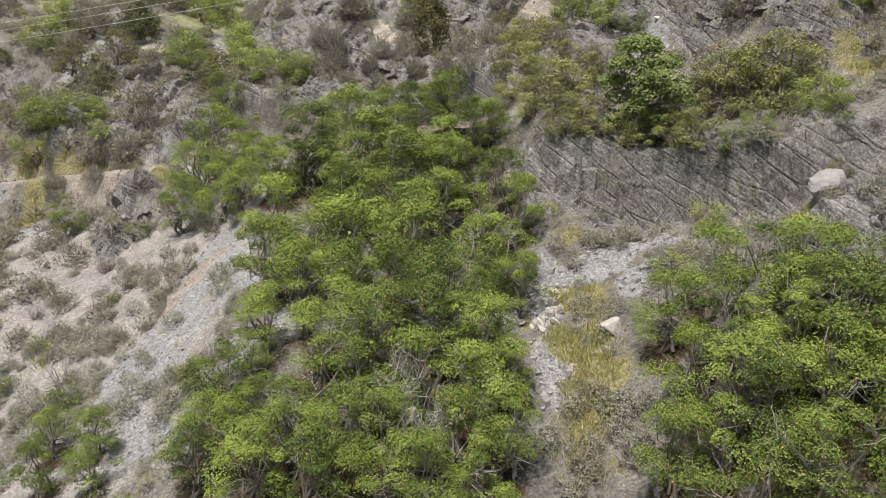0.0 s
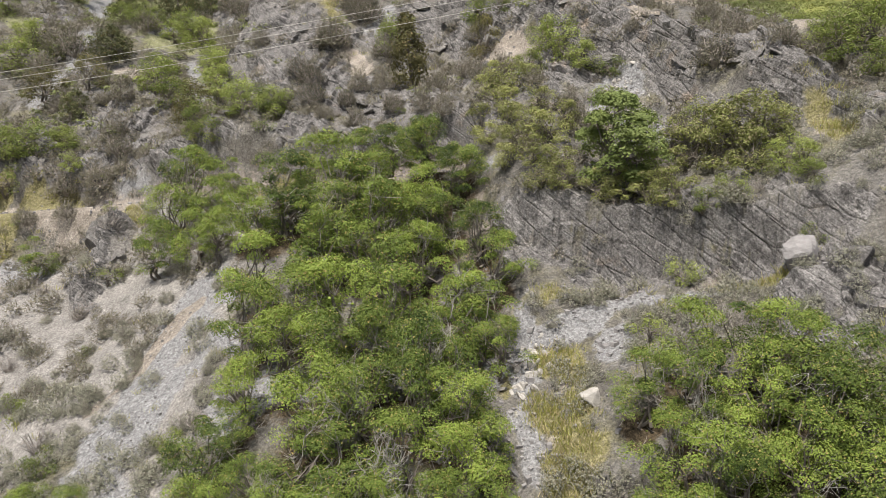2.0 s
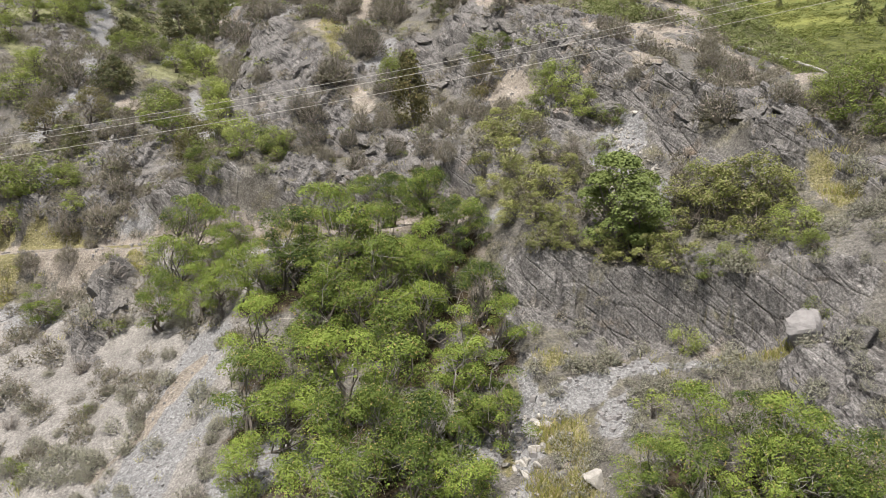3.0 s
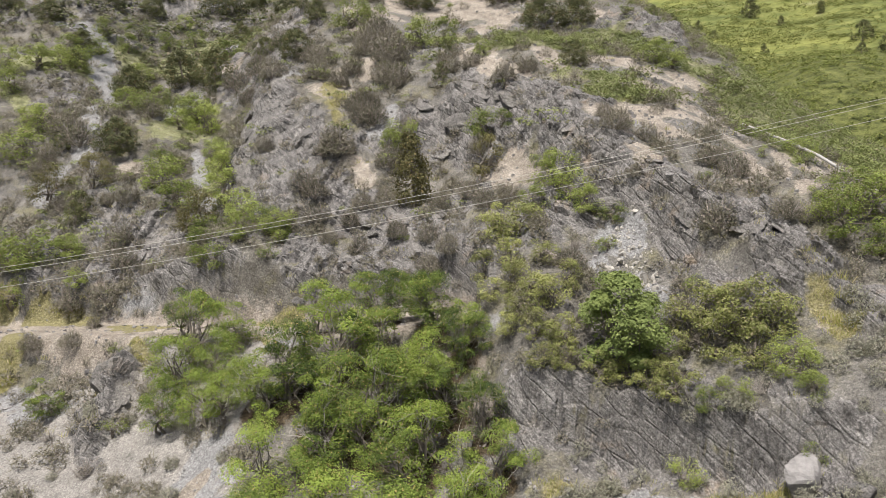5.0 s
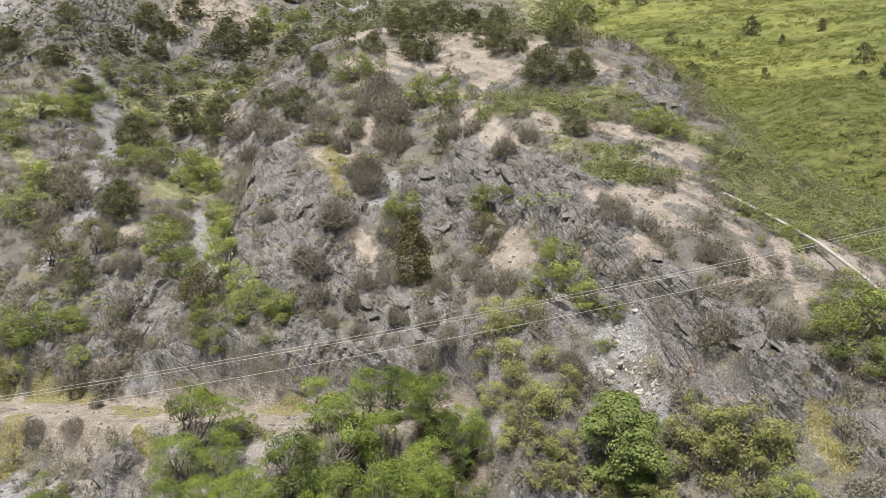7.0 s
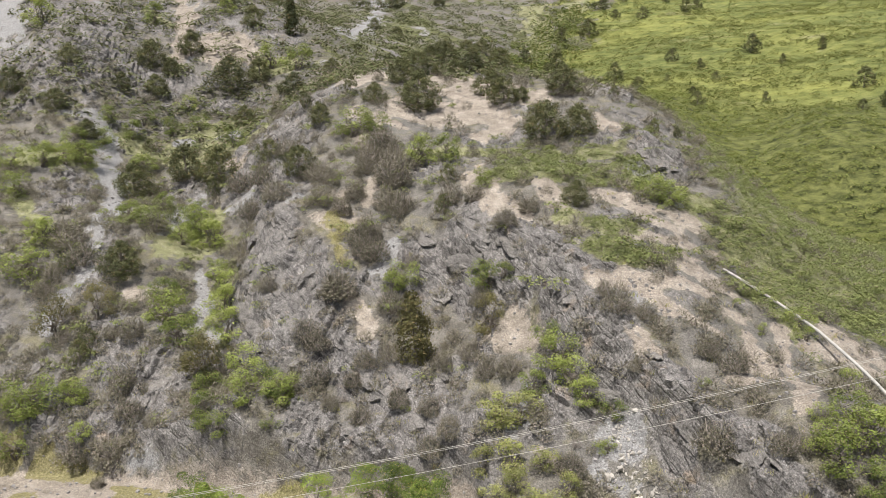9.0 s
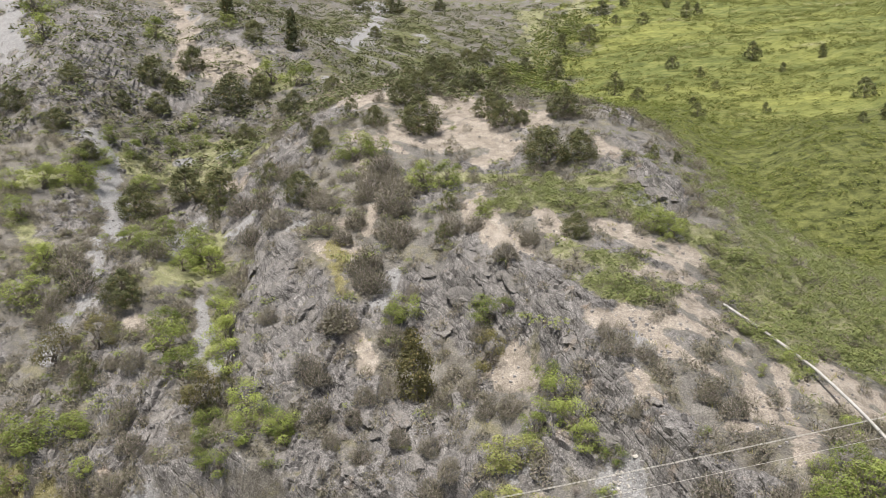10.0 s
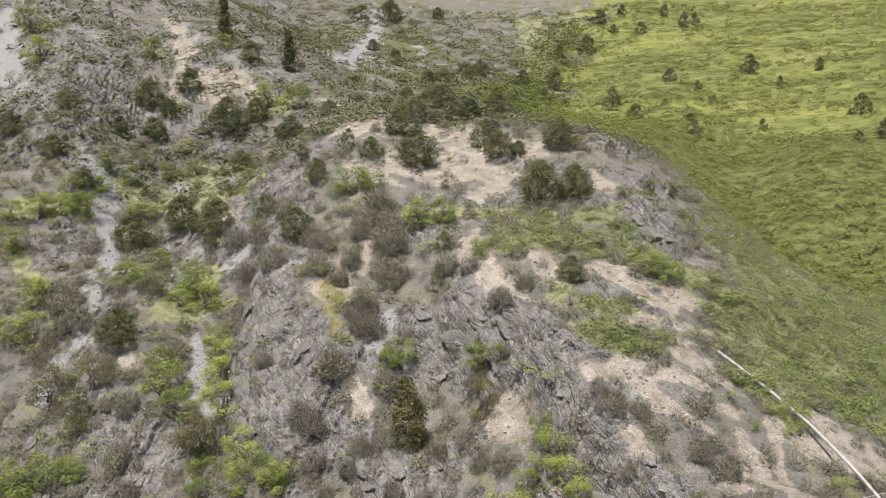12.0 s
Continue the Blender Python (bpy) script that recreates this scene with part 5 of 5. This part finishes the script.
stuff("meadow_thicket", [(x, y, rng.uniform(0.5, 1.4) * (0.7 + y / 260)) for x, y in zip(mx[~low], my[~low])], forms, 92, MEADOW_LEAF, "low yellow-green thicket covering the far slope")
gy3 = np.exp(rng.uniform(np.log(135), np.log(520), 900))
gx3 = (0.105 + 0.085 * np.clip((gy3 - 200) / 300, 0, 1) + rng.normal(0, 0.022, 900)) * (gy3 + 25)
stuff("gully_thicket", [(x, y, rng.uniform(1.2, 2.6) * (0.7 + y / 300)) for x, y in zip(gx3, gy3)], forms, 97, THICKET_LEAF, "deep green thicket filling the far gully")
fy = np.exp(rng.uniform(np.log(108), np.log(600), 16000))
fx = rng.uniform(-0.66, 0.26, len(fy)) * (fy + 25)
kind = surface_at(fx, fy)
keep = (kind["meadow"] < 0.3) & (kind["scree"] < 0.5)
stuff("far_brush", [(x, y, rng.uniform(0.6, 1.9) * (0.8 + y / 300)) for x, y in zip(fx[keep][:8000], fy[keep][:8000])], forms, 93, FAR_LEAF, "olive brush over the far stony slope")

# Grass tufts along the road and in the open gully.
tx, ty, rng = strewn(3600, 121, lambda k, x, y: np.clip(k["grass"] + 0.015, 0, 1) * (1 - k["meadow"]) * clear_of_oaks(x, y), yr=(20, 80))
forms = []
for k in range(6):
    r = np.random.default_rng(430 + k)
    w = np.column_stack([r.normal(0, 0.45, (20, 2)), np.ones(20)])
    forms.append(blades(np.column_stack([r.normal(0, 0.16, (20, 2)), np.full(20, -0.05)]), w, 0.28, 0.024, r))
stuff("grass", [(x, y, rng.uniform(0.6, 1.4)) for x, y in zip(tx, ty)], forms, 122, GRASS_BLADE, "yellow-green grass tufts on the gravel", "grass")

# Loose stones of the scree and rubble.
rng = np.random.default_rng(101)
sx, sy, _ = strewn(7000, 103, lambda k, x, y: np.clip(k["scree"] * 0.9 + 0.08 + 0.25 * k["soil"], 0, 1) * (1 - k["meadow"]), yr=(18, 100))
blocks = [chip_shape(np.random.default_rng(400 + k)) for k in range(12)]
stuff("scree", [(x, y, (0.05 + 0.14 * rng.uniform(0, 1) ** 3) if x < -4 and y < 48 else 0.08 + 0.34 * rng.uniform(0, 1) ** 3) for x, y in zip(sx, sy)], blocks, 104, GREY_STONE, "loose grey broken stone on the slope", "stones")


def cut_rock(rng, grid=9, cuts=10, rough=0.015):
    """An angular rock about 1 across, cut by flat faces of chance directions."""
    faces = sphere_points(cuts, rng)
    depth = rng.uniform(0.5, 0.9, cuts)
    g = np.linspace(-1, 1, grid)
    a, b = np.meshgrid(g, g, indexing="ij")
    pieces = []
    for axis in range(3):
        for sign in (-1, 1):
            d = np.empty((grid, grid, 3))
            d[..., axis], d[..., (axis + 1) % 3], d[..., (axis + 2) % 3] = sign, a * sign, b
            d = d.reshape(-1, 3)
            d /= np.linalg.norm(d, axis=1, keepdims=True)
            r = (depth / np.maximum(d @ faces.T, 0.15)).min(1).clip(0, 1.25)
            i = np.arange(grid * grid).reshape(grid, grid)
            pieces.append((d * (r * (1 + rough * (noise3(d * 9 + 50, 3) - 0.5) * 4))[:, None] * 0.5, np.stack([i[:-1, :-1], i[1:, :-1], i[1:, 1:], i[:-1, 1:]], -1).reshape(-1, 4)))
    verts, quads = joined(pieces)
    _, first, same = np.unique(verts.round(5), axis=0, return_index=True, return_inverse=True)
    return verts[first], same.reshape(-1)[quads]


def boulder(name, x, y, size, material, seed, label, flat=0.8, rise=0.05):
    rng = np.random.default_rng(seed)
    level = height(x, y)
    ob = new(name, quad_mesh(name, *cut_rock(rng), material))
    ob.matrix_basis = Matrix.LocRotScale((x, y, level + rise * size * flat), Euler((0.2, 0.3, rng.uniform(0, 6))), (size, size, size * flat))
    return tagged(ob, label, "rock")


# Slabs of bedrock that break through along the ribs and ledges, each tilted with its bed.
slab_shapes = [quad_mesh("slab", *cut_rock(np.random.default_rng(560 + k), 8, 11, 0.08), BEDROCK) for k in range(8)]
rng = np.random.default_rng(115)
slabs = []


def slab(x, y, way, long, wide, thick, rise=0.0):
    """One slab lying in the slope, its length along way."""
    e = 1.6
    centre = height(x, y)
    level = (height(x + e, y) + height(x - e, y) + height(x, y + e) + height(x, y - e) + centre) / 5
    up = Vector((height(x - e, y) - height(x + e, y), height(x, y - e) - height(x, y + e), 2 * e)).normalized()
    up = (up + Vector((0.05, -0.03, 0.1)) + Vector(rng.normal(0, 0.1, 3))).normalized()
    along = Vector((way[0], way[1], 0.0))
    along = (along - up * along.dot(up)).normalized()
    turn = Matrix((along, up.cross(along), up)).transposed().to_quaternion()
    slabs.append(Matrix.LocRotScale((x, y, level + rise), turn, (long, wide, thick)))


def slab_run(line, strips, gap, thick, step):
    """Rows of slabs along a line."""
    for (x0, y0), (x1, y1) in zip(line, line[1:]):
        reach = math.hypot(x1 - x0, y1 - y0)
        ux, uy = (x1 - x0) / reach, (y1 - y0) / reach
        for k in strips:
            at = rng.uniform(0, step)
            while at < reach:
                long = step * rng.uniform(1.4, 2.6)
                off = k * gap + rng.normal(0, 0.15 * gap)
                slab(x0 + ux * at - uy * off, y0 + uy * at + ux * off, (ux, uy), long, gap * rng.uniform(1.5, 2.1), thick * rng.uniform(0.8, 1.4), rng.uniform(-0.5, -0.2) * thick)
                at += long * rng.uniform(0.5, 0.7)


slab_run([(4.1, 68.0), (7.2, 63.8), (9.5, 60.2), (11.9, 51.5), (14.1, 46.7), (16.2, 41.9), (18.7, 36.5)], (-0.5, 0.5), 0.9, 0.3, 1.1)
slab_run([(-16.1, 87.2), (-15.5, 77.5), (-15.1, 68.2), (-12.6, 61.0)], (-1.5, -0.5, 0.5, 1.5), 1.1, 0.5, 1.5)
slab_run([(20.4, 83.5), (23.1, 79.7), (24.7, 73.5)], (-0.5, 0.5), 1.0, 0.7, 1.5)
slab_run([(-19.6, 47.6), (-19.4, 44.4)], (-0.4, 0.4), 0.9, 0.6, 1.3)
lx, ly, _ = strewn(170, 117, lambda k, x, y: k["rock"] ** 2 * clear_of_oaks(x, y) * (y > 40), (-0.6, 0.36), (30, 112))
for x, y in zip(lx, ly):
    s = rng.uniform(0.8, 1.5) * (0.8 + y / 140)
    slab(x, y, (0.35 * math.copysign(1, x + 10) + rng.normal(0, 0.2), -1.0), 1.7 * s, 0.8 * s, 0.4 * s, -0.08 * s)
for m in slabs:
    part("slab", slab_shapes[rng.integers(8)], hillside).matrix_basis = m

boulder("white_rock", 6.1, 26.0, 0.85, WHITE_STONE, 501, "pale cream angular rock lying on the scree", 0.8, 0.3)
boulder("boulder", 15.3, 28.9, 1.9, GREY_STONE, 502, "large angular grey boulder lodged below the cliff", 0.8, -0.2)
boulder("boulder", 16.2, 26.8, 1.2, BEDROCK, 503, "grey boulder beside the cliff foot")
boulder("rock_outcrop", -19.6, 46.6, 3.0, BEDROCK, 505, "upright dark grey outcrop below the track", 1.1, -0.28)
boulder("grey_rock", 3.0, 24.1, 0.6, GREY_STONE, 504, "small grey rock at the thicket's edge")

# Pale rubble below the ribs of rock, a stone at a time.
rng = np.random.default_rng(111)
shapes = [quad_mesh("rubble_stone", *cut_rock(np.random.default_rng(520 + k), 5), PALE_STONE) for k in range(6)]
heap = []
for (x0, y0), (x1, y1), half, count in (((11.6, 45.2), (12.6, 40.2), 1.0, 110), ((10.2, 43.1), (11.5, 41.6), 0.9, 50), ((4.6, 31.2), (3.9, 27.4), 0.9, 60), ((-9.0, 47.6), (-7.2, 47.2), 0.9, 40)):
    for k in range(count):
        s, w = rng.uniform(0, 1), rng.normal(0, 0.6) * half
        x, y = x0 + s * (x1 - x0) + w * 0.9, y0 + s * (y1 - y0) + w * 0.4
        heap.append((x, y, height(x, y), 0.14 + 0.5 * rng.uniform(0, 1) ** 2.5))
for x, y, z, size in heap:
    ob = new("rubble_stone", shapes[rng.integers(6)])
    ob.matrix_basis = Matrix.LocRotScale((x, y, z + 0.1 * size), Euler(rng.uniform(0, 6, 3)), (size, size * rng.uniform(0.6, 1), size * rng.uniform(0.35, 0.7)))
    tagged(ob, "pale angular broken stone on the talus", "rock", "rubble stones")

# ---- the pipe and the wires ----
STEEL = Nodes("pale_pipe", 0.55, 0.4)
STEEL.finish(STEEL.ramp(STEEL.noise(3.0, 5, 0.7), [(0.3, (0.26, 0.25, 0.235)), (0.7, (0.44, 0.425, 0.4))]))
PIPE_RUN = ((24.4, 60.7), (26.0, 56.3), (27.6, 51.8), (28.9, 48.2), (30.1, 45.0))
steps = np.linspace(0, 4, 45)
run = np.stack([np.interp(steps, range(5), [p[i] for p in PIPE_RUN]) for i in (0, 1)], 1)
bed = np.array([height(x, y) for x, y in run])
crown = np.array([bed[max(i - 4, 0) : i + 5].max() for i in range(45)])
crown = np.polyval(np.polyfit(steps, crown, 2), steps) + 0.1
line = np.column_stack([run, crown])
tagged(new("pipe", quad_mesh("pipe", *tube(line, [0.12] * len(line), 10), STEEL.mat, True)), "long pale weathered pipe lying down the grassy slope", "pipe")

WIRE = Nodes("wire", 0.5, 0.5)
WIRE.finish(WIRE.ramp(WIRE.noise(2.0), [(0.3, (0.36, 0.34, 0.31)), (0.7, (0.46, 0.44, 0.4))]))
for rise, depth in ((0.0, 35.2), (-0.24, 35.6), (-0.9, 35.0)):
    xs = np.linspace(-95, 95, 60)
    pts = np.stack([xs, np.full(60, depth), 29.85 + rise + 0.19 * xs + 0.0009 * xs**2], 1)
    tagged(new("power_line", quad_mesh("power_line", *tube(pts, [0.011] * 60, 5), WIRE.mat, True)), "thin pale overhead wire crossing the slope", "wire", "power lines")
